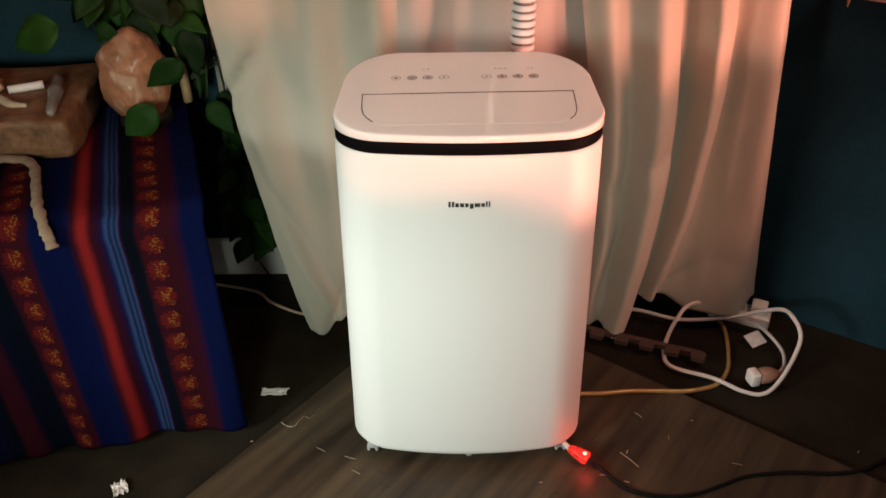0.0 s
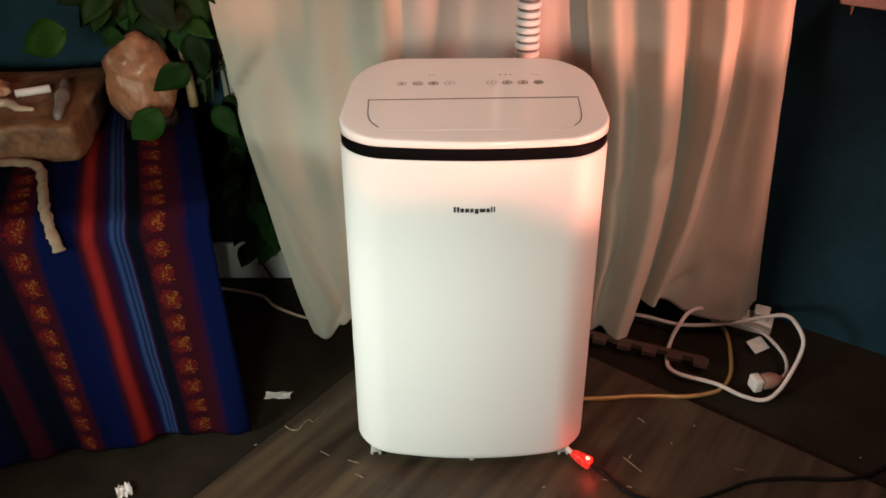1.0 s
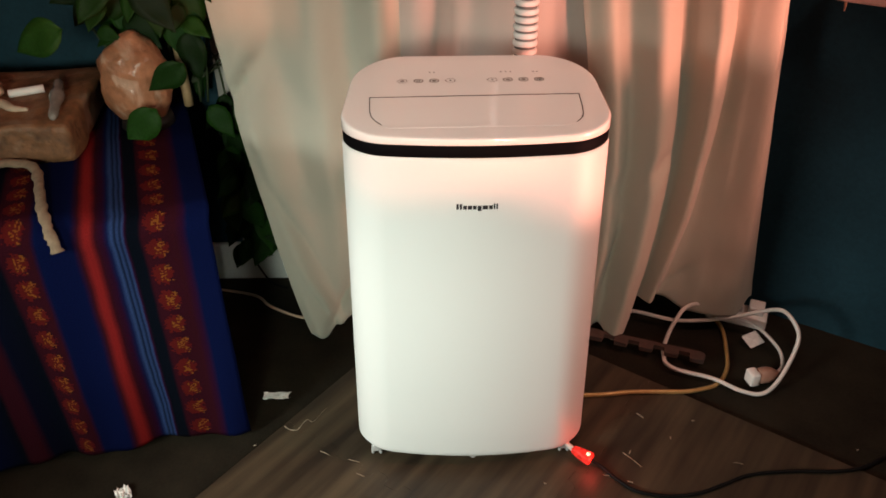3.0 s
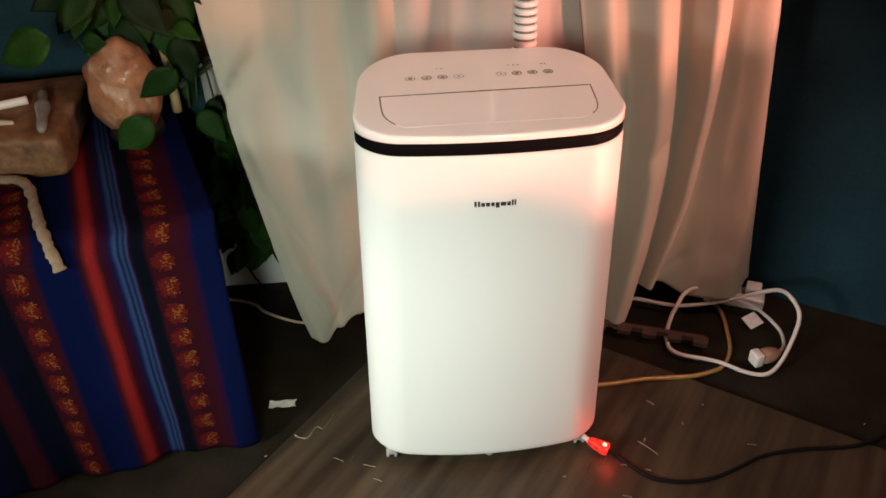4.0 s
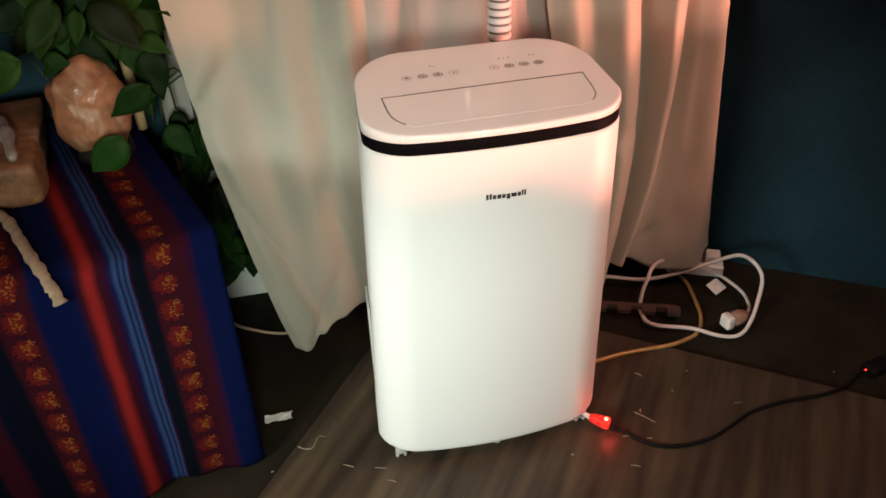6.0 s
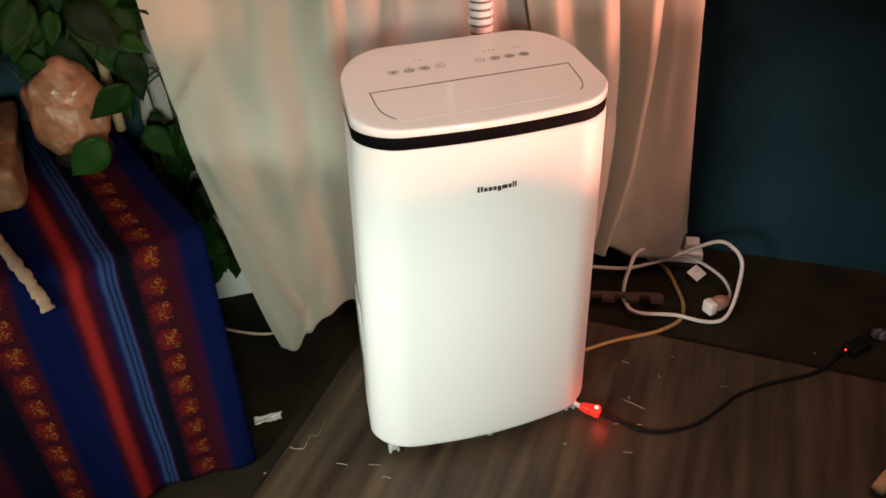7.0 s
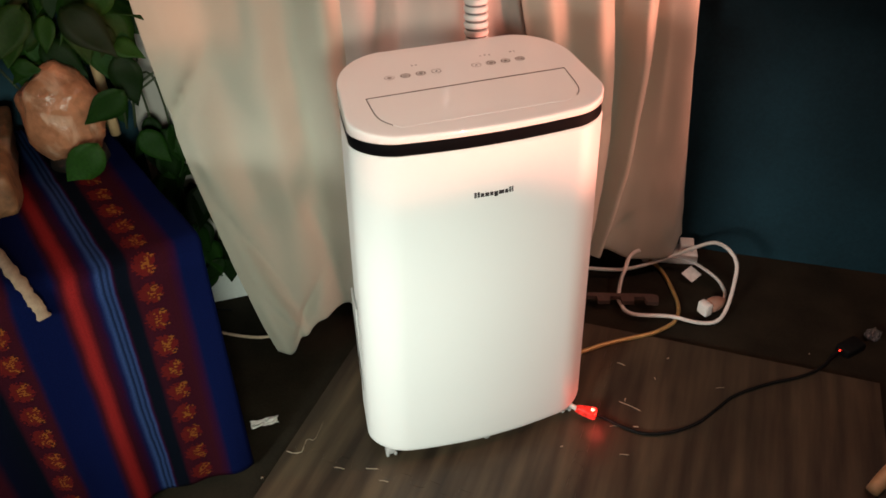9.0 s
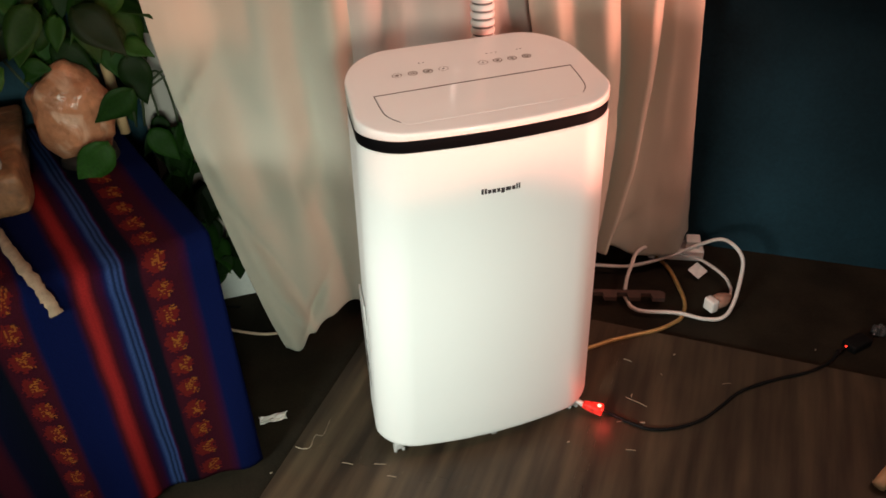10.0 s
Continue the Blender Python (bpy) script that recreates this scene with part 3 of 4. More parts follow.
# ---- low table, blanket ----
table = anchor("low_table", (-0.95, 1.6, 0), "dark wooden low table under a striped blanket", "table")
part("tabletop", plate([(0.482, -0.275), (0.29, 0.365), (-0.60, 0.24), (-0.49, -0.43)], 0.540, 0.570), M["dark_wood"], table, "", False)
for sx, sy in ((0.43, -0.23), (0.25, 0.31), (-0.54, 0.20), (-0.44, -0.36)):
    part("leg", box((0.05, 0.05, 0.5525), (sx, sy, 0.26375), 0.004), M["dark_wood"], table)
bm = bmesh.new()
uvl = bm.loops.layers.uv.new("weave")
NU, NV = 90, 110
grid = []
for i in range(NU + 1):
    u = 0.60 * i / NU
    row = []
    for j in range(NV + 1):
        v = 1.20 * j / NV
        drop = 0.540
        r = 0.05
        if v < drop:
            z, y = v + 0.008, 1.275
        elif v < drop + r * 1.57:
            a = (v - drop) / r
            z, y = 0.548 + r * math.sin(a), 1.275 + r * (1 - math.cos(a))
        else:
            z, y = 0.598, 1.325 + v - drop - r * 1.57
        x = -0.448 - u
        low = max(0.0, 1 - z / 0.58)
        y -= 0.022 * low * (0.5 + 0.5 * math.sin(u * 26 + 0.6)) + 0.006 * math.sin(u * 60 + z * 4) * low
        x -= 0.012 * low * math.sin(u * 9)
        if y > 1.3:
            x -= 0.34 * (y - 1.3)
            z += 0.004 * math.sin(u * 18 + y * 11)
        y += 0.017 + 0.20 * (-0.448 - u + 0.54) + 0.035 * low
        z += 0.004 * noise.noise(Vector((x * 9, y * 9, z * 9)))
        y += 0.004 * noise.noise(Vector((x * 7, 4, z * 7)))
        row.append((bm.verts.new((x, y, z)), (u, v)))
    grid.append(row)
for a, b in zip(grid, grid[1:]):
    for j in range(NV):
        quad = (a[j], b[j], b[j + 1], a[j + 1])
        fc = bm.faces.new([q[0] for q in quad])
        for loop, q in zip(fc.loops, quad):
            loop[uvl].uv = q[1]
blanket = part("striped_blanket", bm, M["blanket"])
blanket.modifiers.new("wool", "SOLIDIFY").thickness = 0.004
tagged(blanket, "blue and red striped woven blanket draped over the low table", "blanket")

# ---- things on the table ----
def rough_lump(size, place, seed, amount=0.12, facets=0.0, subdiv=4, squash=None):
    bm = bmesh.new()
    bmesh.ops.create_icosphere(bm, subdivisions=subdiv, radius=1)
    for v in bm.verts:
        p = v.co.copy()
        k = 1 + amount * noise.noise(p * 1.6 + Vector((seed, 0, 0))) + amount * 0.5 * noise.noise(p * 4 + Vector((0, seed, 0)))
        if facets:
            q = noise.voronoi(p * 1.5 + Vector((seed, 1, 2)))[0][0]
            k -= facets * q
        v.co = Vector((p.x * size[0], p.y * size[1], p.z * size[2])) * k
        if squash:
            v.co.z = max(v.co.z, -squash)
    bmesh.ops.translate(bm, vec=place, verts=bm.verts)
    return bm


salt = anchor("salt_lamp", (-0.665, 1.70, 0.60), "unlit pink rock salt lamp on the blanket", "lamp")
part("salt_block", rough_lump((0.077, 0.066, 0.097), (-0.008, 0, 0.105), 3.3, 0.16, 0.012), M["salt"], salt, "rough pink salt crystal")
bm = bmesh.new()
bmesh.ops.create_cone(bm, cap_ends=True, segments=32, radius1=0.058, radius2=0.054, depth=0.022)
bmesh.ops.translate(bm, vec=(0, 0, 0.013), verts=bm.verts)
part("lamp_base", bm, M["dark_wood"], salt, "round dark wooden base")

stake = part("plant_stake", tube([(-0.60, 1.80, 0.60), (-0.602, 1.80, 0.8), (-0.606, 1.80, 1.15)], 0.011, 10, 6), M["pale_wood"])
tagged(stake, "pale wooden plant stake among the leaves", "stake")

bm = box((0.42, 0.34, 0.085), (0, 0, 0), 0.012, None, 3)
bmesh.ops.subdivide_edges(bm, edges=[e for e in bm.edges if e.calc_length() > 0.05], cuts=14, use_grid_fill=True)
for v in bm.verts:
    ridge = noise.noise(Vector((v.co.x * 5, v.co.y * 30, v.co.z * 40)))
    v.co += Vector((noise.noise(v.co * 9), noise.noise(v.co * 9 + Vector((5, 0, 0))), 0.4 * noise.noise(v.co * 9 + Vector((0, 5, 0))))) * 0.012 + v.co.normalized() * 0.004 * ridge
log = part("wooden_block", bm, M["wood"])
log.matrix_world = Matrix.Translation((-0.985, 1.657, 0.640)) @ Matrix.Rotation(radians(8), 4, "Z")
tagged(log, "weathered brown wooden block on the blanket", "wooden block")
chalk = part("chalk_stick", tube([(-0.935, 1.658, 0.690), (-0.870, 1.686, 0.691)], 0.0088, 14, 4), M["cig"])
tagged(chalk, "short white stick lying on the wooden block", "stick")
wax = part("wax_drip", tube([(-0.985, 1.605, 0.686), (-0.935, 1.615, 0.687), (-0.90, 1.59, 0.686), (-0.865, 1.585, 0.685)], lambda t: 0.006 + 0.004 * math.sin(3 * t + 0.5), 10, 8), M["wax"])
tagged(wax, "hardened cream wax drip on the wooden block", "wax")
cr = part("crystal_wand", tube([(-0.85, 1.72, 0.694), (-0.836, 1.68, 0.694), (-0.822, 1.635, 0.693), (-0.806, 1.58, 0.691), (-0.794, 1.535, 0.688)], lambda t: 0.0105 + 0.0055 * math.exp(-((t - 0.5) / 0.12) ** 2) - 0.005 * max(0.0, abs(t - 0.5) - 0.42) / 0.08, 14, 8), M["crystal"])
tagged(cr, "cloudy grey crystal wand lying on the wooden block", "crystal")
st = part("pink_stone", rough_lump((0.035, 0.03, 0.022), (-0.985, 1.67, 0.694), 8.1, 0.2), M["salt"])
tagged(st, "rough pink stone on the wooden block", "stone")


def ribbon(points, width, thick, ragged, seed):
    line = smooth_line(points, 10)
    bm = bmesh.new()
    rows = []
    for i, p in enumerate(line):
        dd = (line[min(i + 1, len(line) - 1)] - line[max(i - 1, 0)]).normalized()
        side = dd.cross(Vector((0.0, -0.45, 0.9))).normalized()
        nn = side.cross(dd).normalized()
        w1 = width / 2 + ragged * noise.noise(Vector((i * 0.37, seed, 0))) + 0.5 * ragged * noise.noise(Vector((i * 1.3, seed, 4)))
        w2 = width / 2 + ragged * noise.noise(Vector((i * 0.41, seed, 9))) + 0.5 * ragged * noise.noise(Vector((i * 1.7, seed, 6)))
        rows.append([bm.verts.new(q) for q in (p + side * w1 + nn * thick, p + nn * thick * (1.6 + noise.noise(Vector((i, 3, seed)))), p - side * w2 + nn * thick, p - side * w2 - nn * thick, p + side * w1 - nn * thick)])
    for a, b in zip(rows, rows[1:]):
        for k in range(5):
            bm.faces.new((a[k], a[(k + 1) % 5], b[(k + 1) % 5], b[k]))
    bm.faces.new(rows[0])
    bm.faces.new(rows[-1])
    return bm


lace = part("lace_ribbon", ribbon([(-1.10, 1.46, 0.609), (-0.98, 1.475, 0.612), (-0.87, 1.485, 0.613), (-0.82, 1.46, 0.612), (-0.775, 1.37, 0.610), (-0.74, 1.295, 0.608), (-0.715, 1.252, 0.586), (-0.706, 1.242, 0.555)], 0.019, 0.0025, 0.0045, 2.0), M["lace"])
tagged(lace, "frayed tan lace ribbon trailing over the blanket edge", "ribbon")


# ---- trailing plant ----
def leaf_mesh(name):
    bm = bmesh.new()
    outline = []
    N = 14
    for k in range(N + 1):
        t = k / N
        w = 0.35 * math.sin(math.pi * min(1.0, t ** 0.66)) * (1 - 0.25 * t)
        outline.append((w, t))
    rows = []
    for w, t in outline:
        y = t - (0.10 if t < 0.02 else 0)
        row = []
        for s in (-1, -0.5, 0, 0.5, 1):
            back = -0.10 * abs(s) * (1 - t) ** 4
            z = 0.16 * abs(s) * w - 0.16 * t * t + 0.02 * math.sin(9 * t + s)
            row.append(bm.verts.new((s * w, t + back, z)))
        rows.append(row)
    for a, b in zip(rows, rows[1:]):
        for k in range(4):
            bm.faces.new((a[k], a[k + 1], b[k + 1], b[k]))
    bmesh.ops.remove_doubles(bm, verts=bm.verts, dist=0.001)
    geo = bmesh.ops.extrude_face_region(bm, geom=list(bm.faces))
    bmesh.ops.translate(bm, vec=(0, 0, -0.012), verts=[g for g in geo["geom"] if isinstance(g, bmesh.types.BMVert)])
    return finish(name, bm, M["leaf"])


LEAF = [leaf_mesh("leaf")]
plant = anchor("pothos_plant", (-0.62, 1.82, 0.60), "trailing green pothos plant with heart-shaped leaves", "plant")
origin = Vector((-0.62, 1.82, 0.60))


def leaf(place, tip, size, roll=0.0):
    """A leaf whose stalk end is at place and whose tip points along tip."""
    ob = new("leaf", LEAF[0])
    z = Vector((0.35, -0.80, 0.45))
    y = Vector(tip).normalized()
    x = y.cross(z).normalized()
    z = x.cross(y)
    rot = Matrix((x, y, z)).transposed().to_4x4() @ Matrix.Rotation(radians(roll), 4, "Y")
    ob.parent = plant
    ob.matrix_basis = Matrix.Translation(Vector(place) - origin) @ rot @ Matrix.Diagonal((size, size, size, 1))
    return ob


KEY_LEAVES = (
    ((-0.735, 1.53, 0.868), (-1.0, 0.1, -0.42), 0.115, 0), ((-0.618, 1.612, 0.665), (-0.65, -0.1, -0.75), 0.108, 0), ((-0.550, 1.64, 0.755), (-0.75, -0.1, -0.55), 0.095, -20),
    ((-0.60, 1.62, 0.925), (0.55, -0.3, -0.6), 0.11, 10), ((-0.545, 1.73, 0.885), (0.2, -0.2, -0.9), 0.11, 0), ((-0.68, 1.66, 0.925), (-0.4, -0.3, -0.5), 0.10, 15),
    ((-0.60, 1.70, 0.90), (0.1, -0.3, -0.95), 0.10, 0), ((-0.54, 1.70, 0.80), (0.1, -0.2, -1.0), 0.10, 25), ((-0.74, 1.75, 0.90), (-0.8, -0.3, -0.3), 0.10, 0),
    ((-0.60, 1.86, 0.67), (0.3, -0.2, -0.9), 0.08, 10),
)
for place, tip, size, roll in KEY_LEAVES:
    leaf(place, tip, size, roll)
random.seed(11)
for k in range(96):
    xx = random.uniform(-0.76, -0.53) if k < 84 else random.uniform(-1.0, -0.76)
    zz = random.uniform(0.80, 1.10) if k < 84 else random.uniform(0.98, 1.10)
    yy = random.uniform(1.70, 1.86)
    leaf((xx, yy, zz), (random.uniform(-0.8, 0.8), random.uniform(-0.6, -0.1), random.uniform(-1, -0.1)), random.uniform(0.05, 0.095), random.uniform(-45, 45))
for k in range(60):
    leaf((random.uniform(-0.55, -0.42), random.uniform(1.77, 1.90), random.uniform(0.18, 0.60)), (random.uniform(-0.6, 0.6), random.uniform(-0.6, 0.0), random.uniform(-1, -0.3)), random.uniform(0.06, 0.10), random.uniform(-30, 30))
for k in range(9):
    x0 = -0.80 + 0.035 * k
    stem = part("vine", tube([(x0 * 0.5 - 0.3, 1.82, 0.60 + 0.0), (x0, 1.80, 0.85), (x0 + 0.05, 1.78, 1.10), (x0 + 0.08, 1.80, 1.3)], 0.0028, 6, 8), M["stem"])
    stem.parent = plant
    stem.matrix_parent_inverse = Matrix.Translation(-origin)
for k in range(4):
    x0 = -0.54 + 0.035 * k
    stem = part("vine", tube([(-0.60, 1.83, 0.64), (x0, 1.86, 0.70), (x0 + 0.01, 1.87, 0.45), (x0 - 0.01, 1.86, 0.2)], 0.0025, 6, 8), M["stem"])
    stem.parent = plant
    stem.matrix_parent_inverse = Matrix.Translation(-origin)

# ---- cables and plugs ----
def cable(name, points, radius, mat, label, category="cable"):
    return tagged(part(name, tube(points, radius, 10, 10), mat), label, category)


cable("white_extension_cord", [(0.40, 1.75, 0.01), (0.504, 1.735, 0.02), (0.618, 1.691, 0.02), (0.74, 1.674, 0.04), (0.801, 1.646, 0.08), (0.839, 1.608, 0.115), (0.846, 1.554, 0.126), (0.855, 1.523, 0.10), (0.838, 1.495, 0.06), (0.795, 1.451, 0.02),
      (0.756, 1.432, 0.0), (0.71, 1.447, -0.004), (0.651, 1.483, 0.004), (0.573, 1.515, 0.005), (0.550, 1.540, 0.0054), (0.551, 1.568, 0.0054), (0.558, 1.598, 0.0054), (0.574, 1.622, 0.040), (0.590, 1.634, 0.068), (0.615, 1.66, 0.083), (0.656, 1.684, 0.08), (0.73, 1.72, 0.035)], 0.0052, M["white_cable"],
      "coiled white extension cord on the floor by the curtain")
cable("gold_cable", [(0.27, 1.43, 0.0055), (0.368, 1.431, 0.0055), (0.434, 1.438, 0.0055), (0.493, 1.439, 0.005), (0.569, 1.441, 0.002), (0.622, 1.456, -0.004), (0.663, 1.476, -0.007), (0.70, 1.525, -0.007), (0.721, 1.593, -0.007), (0.735, 1.68, -0.004), (0.726, 1.76, -0.007)], 0.0054, M["gold_cable"],
      "thin gold-coloured clear cable across the foam tiles")
cable("black_power_cord", [(0.308, 1.217, 0.018), (0.331, 1.208, 0.005), (0.357, 1.174, 0.005), (0.392, 1.143, 0.005), (0.45, 1.129, 0.005), (0.516, 1.134, 0.005), (0.577, 1.156, 0.005), (0.642, 1.181, 0.005), (0.733, 1.19, 0.005), (0.828, 1.187, 0.005), (0.894, 1.198, 0.005), (0.950, 1.225, 0.004)], 0.0040, M["black_cable"],
      "black power cord running over the foam tiles")
cable("pale_cable", [(-0.70, 1.91, -0.008), (-0.542, 1.866, -0.008), (-0.484, 1.812, -0.008), (-0.389, 1.761, -0.008), (-0.30, 1.76, -0.008)], 0.0040, M["wax"], "thin pale cable on the floor behind the curtain")
cable("dark_cable", [(-0.56, 1.945, 0.11), (-0.535, 1.935, 0.05), (-0.50, 1.925, -0.006), (-0.45, 1.90, -0.009)], 0.0025, M["black_cable"], "thin dark cable hanging over the baseboard")

plug = anchor("white_plug", (0.765, 1.474, 0.02), "white and beige plug on the end of the extension cord", "plug")
turn = Matrix.Rotation(radians(12), 4, "Z")
part("plug_face", box((0.024, 0.034, 0.036), (-0.024, -0.005, 0.0), 0.005, turn, 3), M["white_plug"], plug, "white plug face")
part("plug_body", loft([[tuple(turn @ Vector((x, r * 1.0 * math.cos(2 * math.pi * k / 16), r * 0.95 * math.sin(2 * math.pi * k / 16)))) for k in range(16)] for x, r in ((-0.012, 0.017), (-0.006, 0.020), (0.014, 0.0205), (0.028, 0.016), (0.038, 0.009), (0.044, 0.006))]), M["beige"], plug, "beige plug body")
part("cord", tube([(0.040, 0.008, 0.0), (0.068, 0.045, -0.006), (0.080, 0.105, -0.006), (0.052, 0.175, 0.004), (0.004, 0.205, 0.014)], 0.0045, 10, 8), M["white_cable"], plug, "white cord")
tag = part("cable_tag", box((0.050, 0.038, 0.0008), (0, 0, 0)), M["paper"], smooth=False)
tag.matrix_world = Matrix.Translation((0.798, 1.626, 0.006)) @ Matrix.Rotation(radians(28), 4, "Z") @ Matrix.Rotation(radians(22), 4, "X")
tagged(tag, "white paper tag on the extension cord", "tag")

ps = anchor("power_strip", (0.79, 1.735, -0.0125), "white power strip half under the curtain hem", "power strip")
turn2 = Matrix.Rotation(radians(-25), 4, "Z")
part("housing", box((0.155, 0.056, 0.036), (0.0, 0.0, 0.018), 0.006, turn2, 3), M["white_plug"], ps, "white plastic housing")
for k in (-0.04, 0.0, 0.04):
    part("socket", box((0.024, 0.024, 0.0015), tuple(turn2 @ Vector((k, 0, 0.0365))), 0.0005, turn2), M["grey_plastic"], ps)
part("adapter", box((0.040, 0.034, 0.030), tuple(turn2 @ Vector((0.045, 0.0, 0.051))), 0.004, turn2 @ Matrix.Rotation(radians(12), 4, "X"), 3), M["white_plug"], ps, "white plug-in adapter")

# lit red plug at the foot of the unit
lit = anchor("lit_plug", (0.287, 1.232, 0.010), "glowing red clear plug of a lit power cord", "plug")
ax = Vector((0.85, -0.62, -0.10)).normalized()
sd = ax.cross(Vector((0, 0, 1))).normalized()
upv = sd.cross(ax)


def along(profile, n=4):
    return loft([[tuple(ax * s + sd * (w * c) + upv * (h * e) + Vector((0, 0, 0.012))) for c, e in ((-1, -0.7), (-1, 0.7), (-0.7, 1), (0.7, 1), (1, 0.7), (1, -0.7), (0.7, -1), (-0.7, -1))] for s, w, h in profile])


part("plug_shell", along([(-0.022, 0.005, 0.006), (-0.016, 0.0075, 0.008), (-0.004, 0.010, 0.010), (0.012, 0.0125, 0.0105), (0.022, 0.0130, 0.0110), (0.0255, 0.0105, 0.009)]), M["red_glow"], lit, "glowing red clear shell", False)
led = bmesh.new()
bmesh.ops.create_icosphere(led, subdivisions=2, radius=0.0048)
bmesh.ops.translate(led, vec=ax * 0.016 + upv * 0.011 + Vector((0, 0, 0.012)), verts=led.verts)
part("led", led, M["red_led"], lit, "bright red light")
part("tail", tube([tuple(ax * -0.018 + Vector((0, 0, 0.012))), tuple(ax * -0.034 + Vector((0, 0, 0.018))), (-0.036, 0.032, 0.032), (-0.065, 0.058, 0.03)], 0.0058, 10, 6), M["white_cable"], lit, "pale cord end")
lamp("plug_light", "POINT", (0.306, 1.206, 0.034), (0.3, 1.2, 0), 0.13, (1.0, 0.08, 0.05), 0.012)

brick_ad = anchor("power_adapter", (1.015, 1.241, -0.0125), "small black power adapter with a red light on the floor", "adapter")
part("housing", box((0.066, 0.040, 0.022), (0.0, 0.0, 0.0115), 0.005, Matrix.Rotation(radians(12), 4, "Z"), 3), M["black_cable"], brick_ad)
led = bmesh.new()
bmesh.ops.create_icosphere(led, subdivisions=2, radius=0.0026)
bmesh.ops.translate(led, vec=(-0.045, -0.012, 0.0235), verts=led.verts)
part("led", led, M["small_led"], brick_ad, "small red light")
part("cord", tube([(-0.030, -0.004, 0.014), (-0.046, -0.010, 0.0185), (-0.070, -0.016, 0.0165)], 0.0042, 10, 6), M["black_cable"], brick_ad)
wrap = part("plastic_wrapper", rough_lump((0.022, 0.018, 0.016), (1.098, 1.262, 0.002), 5.5, 0.5, 0.2, 3), M["clear"], smooth=False)
tagged(wrap, "crumpled clear plastic wrapper on the floor", "wrapper")

leg = part("wooden_stick", tube([(0.747, 0.856, 0.014), (0.85, 0.888, 0.050), (1.2, 0.98, 0.17), (1.5, 1.07, 0.28)], lambda t: 0.0135 + 0.002 * min(1.0, t * 8), 14, 8), M["pale_wood"])
tagged(leg, "pale round wooden stick leaning over the tiles", "stick")


def scrap(place, size, seed, angle, label="crumpled scrap of white paper on the floor"):
    bm = bmesh.new()
    bmesh.ops.create_grid(bm, x_segments=8, y_segments=5, size=0.5)
    for v in bm.verts:
        p = Vector((v.co.x * 3, v.co.y * 3, seed))
        v.co = Vector((v.co.x * size[0] * (1 + 0.2 * noise.noise(p)), v.co.y * size[1] * (1 + 0.35 * noise.noise(p * 1.7)), size[2] * (0.5 + 0.9 * noise.noise(p * 2.0))))
    low = min(v.co.z for v in bm.verts)
    for v in bm.verts:
        v.co.z -= low
    ob = part("paper_scrap", bm, M["paper"], smooth=False)
    ob.matrix_world = Matrix.Translation(place) @ Matrix.Rotation(radians(angle), 4, "Z")
    ob.modifiers.new("sheet", "SOLIDIFY").thickness = 0.0008
    return tagged(ob, label, "paper scrap", "scraps on the floor")


scrap((-0.413, 1.458, -0.0115), (0.062, 0.024, 0.008), 1.0, 3)
scrap((-0.690, 1.165, -0.0115), (0.030, 0.034, 0.016), 4.0, 30)


def shred(place, length, angle, bend, radius=0.0009):
    a = radians(angle)
    p = Vector(place)
    e = p + Vector((math.cos(a), math.sin(a), 0)) * length
    m = (p + e) / 2 + Vector((-math.sin(a), math.cos(a), 0)) * bend * 0.3 + Vector((0, 0, 0.0003))
    ob = part("fibre", tube([tuple(p), tuple(m), tuple(e)], radius, 5, 5), M["fibre"])
    return tagged(ob, "pale fibre or chip lying on the foam tiles", "fibre", "litter on the tiles")


for place, length, angle, bend, r in (((0.385, 1.252, 0.001), 0.052, -52, 0.003, 0.001), ((0.378, 1.172, 0.0015), 0.012, -20, 0.001, 0.0018), ((0.313, 1.111, 0.001), 0.020, -25, 0.002, 0.001), ((0.440, 1.372, 0.001), 0.020, -50, 0.004, 0.0012),
                                      ((0.398, 1.249, 0.001), 0.010, 60, 0.001, 0.0014), ((0.562, 1.345, 0.0015), 0.006, 10, 0, 0.0015), ((-0.285, 1.27, 0.001), 0.024, -30, 0.002, 0.001), ((-0.22, 1.245, 0.001), 0.026, -20, -0.002, 0.001),
                                      ((-0.20, 1.205, 0.001), 0.020, -30, 0.002, 0.001), ((0.20, 1.17, 0.001), 0.006, 0, 0, 0.0016), ((0.62, 1.22, 0.001), 0.02, -15, 0.002, 0.0008),
                                      ((0.91, 1.26, -0.011), 0.005, 30, 0, 0.0015), ((0.50, 1.29, 0.001), 0.008, 80, 0, 0.001), ((-0.44, 1.30, -0.011), 0.006, 10, 0, 0.0014), ((0.33, 1.19, 0.001), 0.016, -10, 0.001, 0.001)):
    shred(place, length, angle, bend, r)

torn = part("torn_edge", tube([(-0.376, 1.347, 0.001), (-0.362, 1.336, 0.0012), (-0.345, 1.335, 0.001), (-0.336, 1.352, 0.0014), (-0.326, 1.366, 0.0016), (-0.314, 1.360, 0.001), (-0.304, 1.371, 0.001), (-0.286, 1.405, 0.0008)], lambda t: 0.0019 * (1 - 0.75 * t) * (0.75 + 0.25 * math.sin(40 * t)), 6, 5), M["fibre"])
tagged(torn, "torn brown paper edge curling off a foam tile", "torn edge", "litter on the tiles")

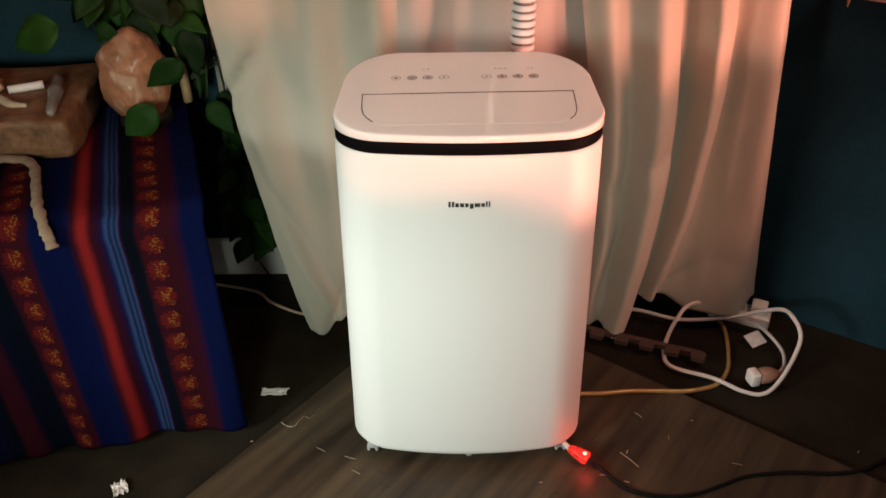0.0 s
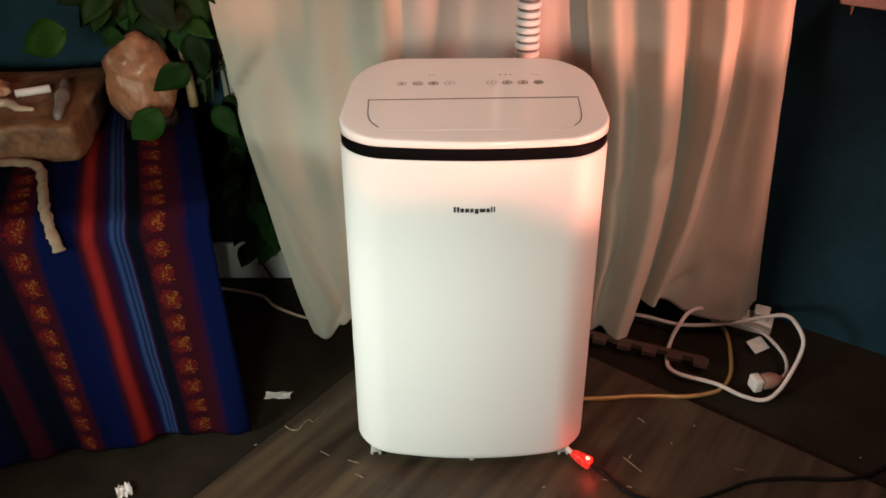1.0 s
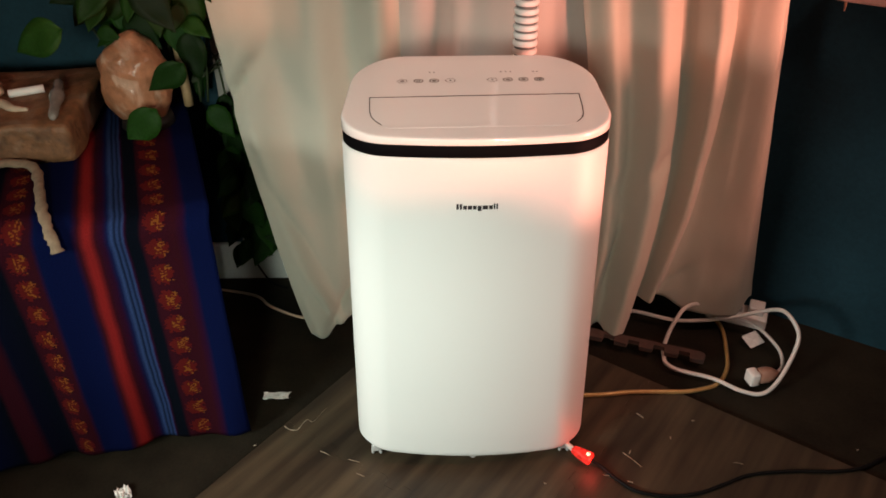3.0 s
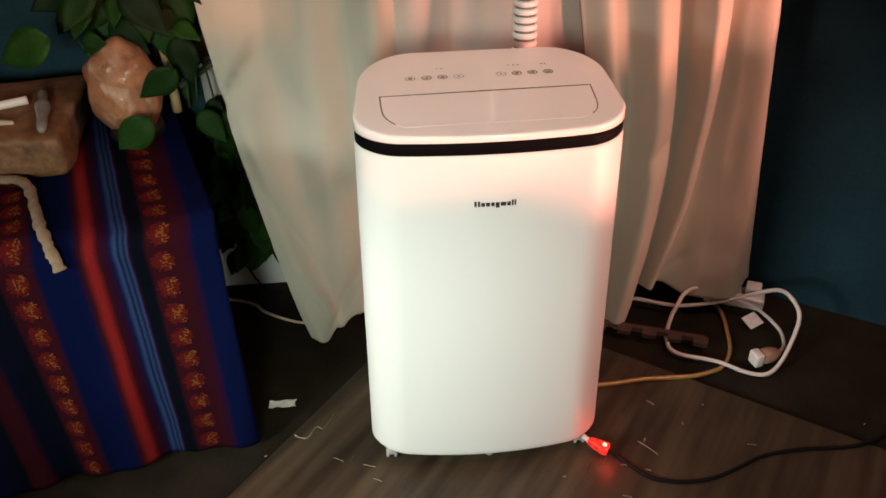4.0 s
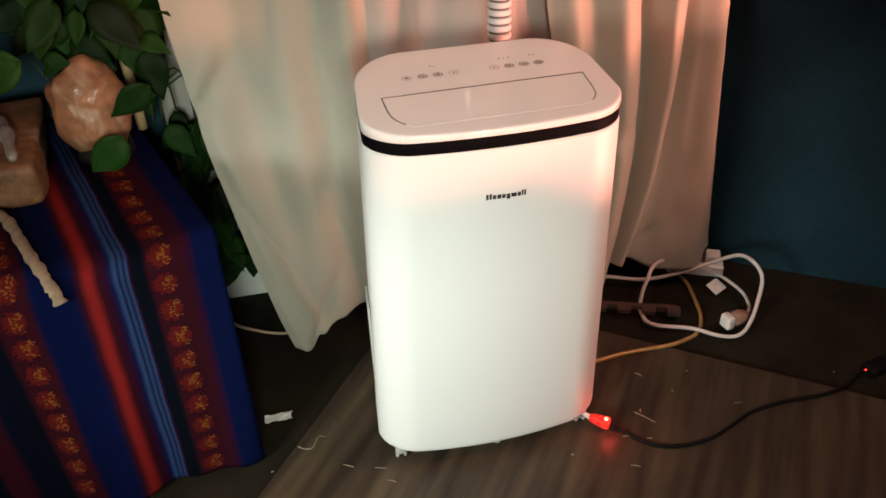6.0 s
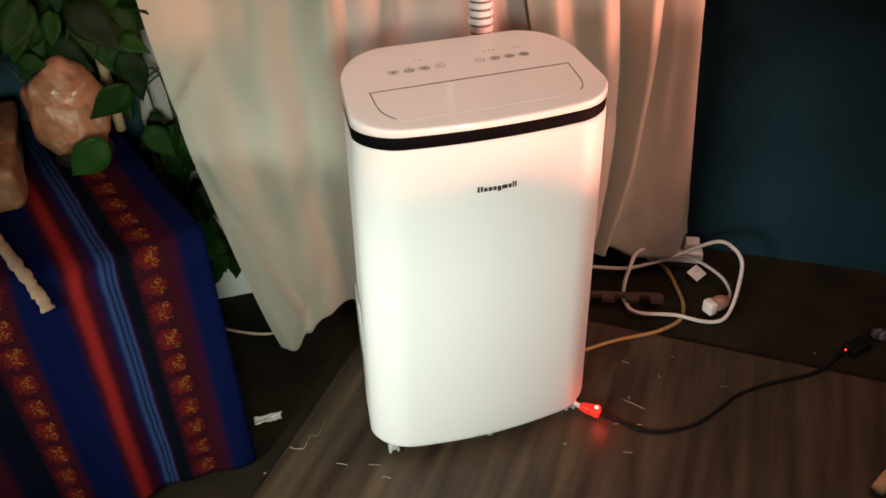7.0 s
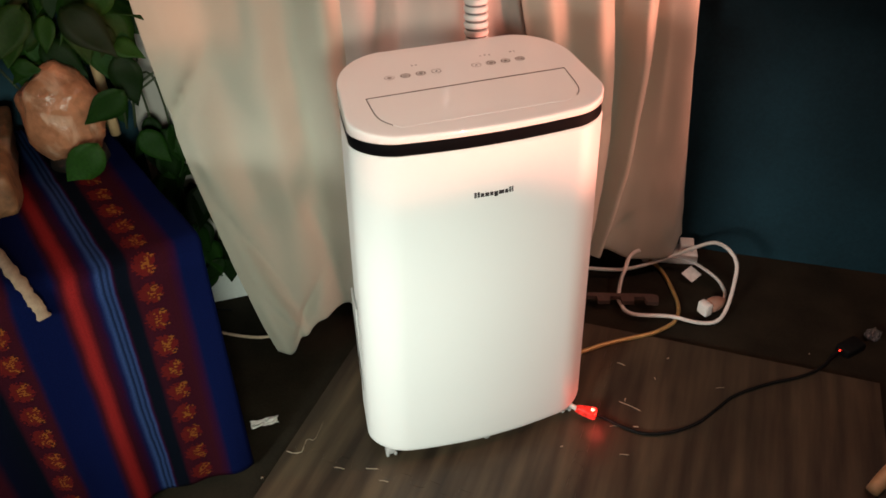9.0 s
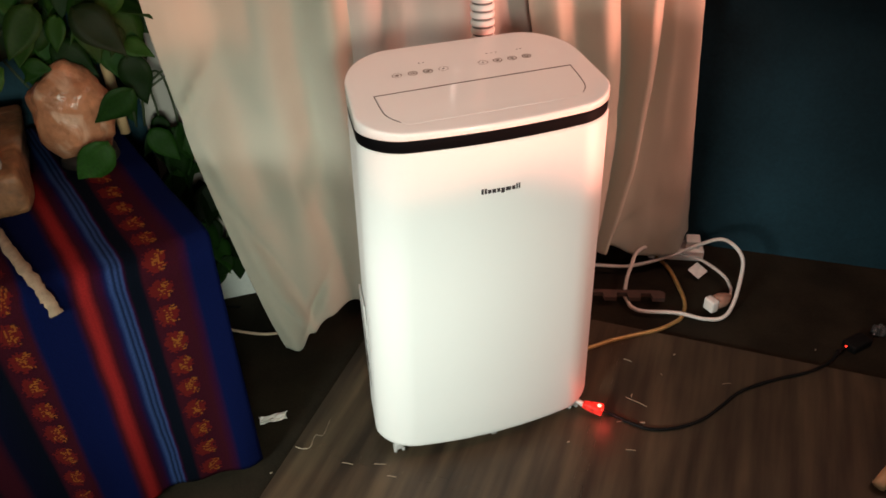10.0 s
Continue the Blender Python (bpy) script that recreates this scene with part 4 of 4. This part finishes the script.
# glowing tube and bead on a ceiling cord, added out of view for the lid's glint
glint_rig = anchor("glint_source", (0.106, 1.61, 0.98), "added glowing tube on a cord, unseen, makes the glint on the lid", "light")
part("cord", tube([(0, 0, 0.12), (0.001, 0, 0.6), (0, 0, 1.51)], 0.0012, 6, 4), M["white_cable"], glint_rig)
glint_glow = glow("light_tube", (1.0, 0.93, 0.85), 4.5)
part("light_tube", tube([(-0.002, 0, 0.050), (0.0005, 0, 0.08), (0.003, 0, 0.122)], 0.0026, 8, 4), glint_glow, glint_rig, "added glowing tube for the lid glint")
part("glint_bead", rough_lump((0.005, 0.005, 0.005), (0.004, 0, 0.012), 1.0, 0.1, 0, 2), glint_glow, glint_rig, "added glowing bead for the lid glint")
part("wire", tube([(0.004, 0, 0.014), (0.001, 0, 0.032), (-0.002, 0, 0.052)], 0.0008, 6, 4), M["white_cable"], glint_rig)

# thing dangling at the sill
drop = part("dangling_tassel", tube([(0.84, 1.70, 0.88), (0.842, 1.70, 0.855), (0.843, 1.70, 0.838)], lambda t: 0.005 * (1 - 0.85 * t) + 0.0005, 8, 5), M["lace"])
tagged(drop, "tan tassel hanging at the window sill", "tassel")

# ---- interlocking foam tiles ----
S, TEETH = 0.62, 9
U = Vector((0.80, -0.60))
V = Vector((0.60, 0.80))
C0 = Vector((-0.372, 1.362))


def wiggle(s):
    """Jigsaw tabs along a seam of unit length."""
    ph = (s * TEETH) % 1.0
    return 0.011 * (1 if ph < 0.42 else -1 if 0.5 < ph < 0.92 else (0.46 - ph) / 0.04 if ph <= 0.5 else (ph - 0.96) / 0.04)


def seam(n=TEETH * 12):
    return [(k / n, wiggle(k / n + 0.02) * min(1.0, 12 * k / n, 12 * (1 - k / n))) for k in range(n)]


TILES = ((0, 0), (0, -1), (0, -2), (1, 0), (1, -1), (1, -2), (2, -1), (2, -2))


def tile(i, j):
    g = 0.0003
    pts = []
    has = [(i + p, j + q) in TILES for p, q in ((0, -1), (1, 0), (0, 1), (-1, 0))]
    for s, w in seam():
        pts.append((s * S, w * has[0] + g))
    for s, w in seam():
        pts.append((S + w * has[1] - g, s * S))
    for s, w in seam():
        pts.append(((1 - s) * S, S + has[2] * wiggle(1 - s + 0.02) * min(1.0, 12 * s, 12 * (1 - s)) - g))
    for s, w in seam():
        pts.append((has[3] * wiggle(1 - s + 0.02) * min(1.0, 12 * s, 12 * (1 - s)) + g, (1 - s) * S))
    out = []
    for a, b in pts:
        p = C0 + U * (i * S + a) + V * (j * S + b)
        out.append((p.x, p.y))
    bm = loft([[(x, y, -0.0122) for x, y in out], [(x, y, -0.0008) for x, y in out], [(x + (0.0006 * U.x), y, 0.0) for x, y in out]])
    return bm


mats = anchor("foam_floor", (0, 0, 0), "interlocking foam floor tiles with a dark wood print", "floor mat", kind="structure")
for i, j in TILES:
    part("foam_tile", tile(i, j), M["mat"], mats, "", False)

# loose toothed edge strip beside the unit
bm = bmesh.new()
e0, e1 = Vector((0.29, 1.672)), Vector((0.645, 1.535))
dd = (e1 - e0).normalized()
nn2 = Vector((-dd.y, dd.x))
L = (e1 - e0).length
outl = [(0, 0.024)]
n = 6
for k in range(n):
    a = k / n * L
    st2 = L / n
    outl += [(a + 0.002, 0.010), (a + st2 * 0.40, 0.010), (a + st2 * 0.44, -0.010), (a + st2 * 0.94, -0.010), (a + st2 * 0.98, 0.010)]
outl += [(L, 0.010), (L - 0.004, 0.019), (L - 0.014, 0.024)]
pts2 = [(e0.x + dd.x * s + nn2.x * w, e0.y + dd.y * s + nn2.y * w) for s, w in outl]
edge = part("foam_edge_strip", plate(pts2, 0.0108, 0.0225), M["rim"], smooth=False)
tagged(edge, "loose brown toothed foam edge strip on the floor", "foam strip")
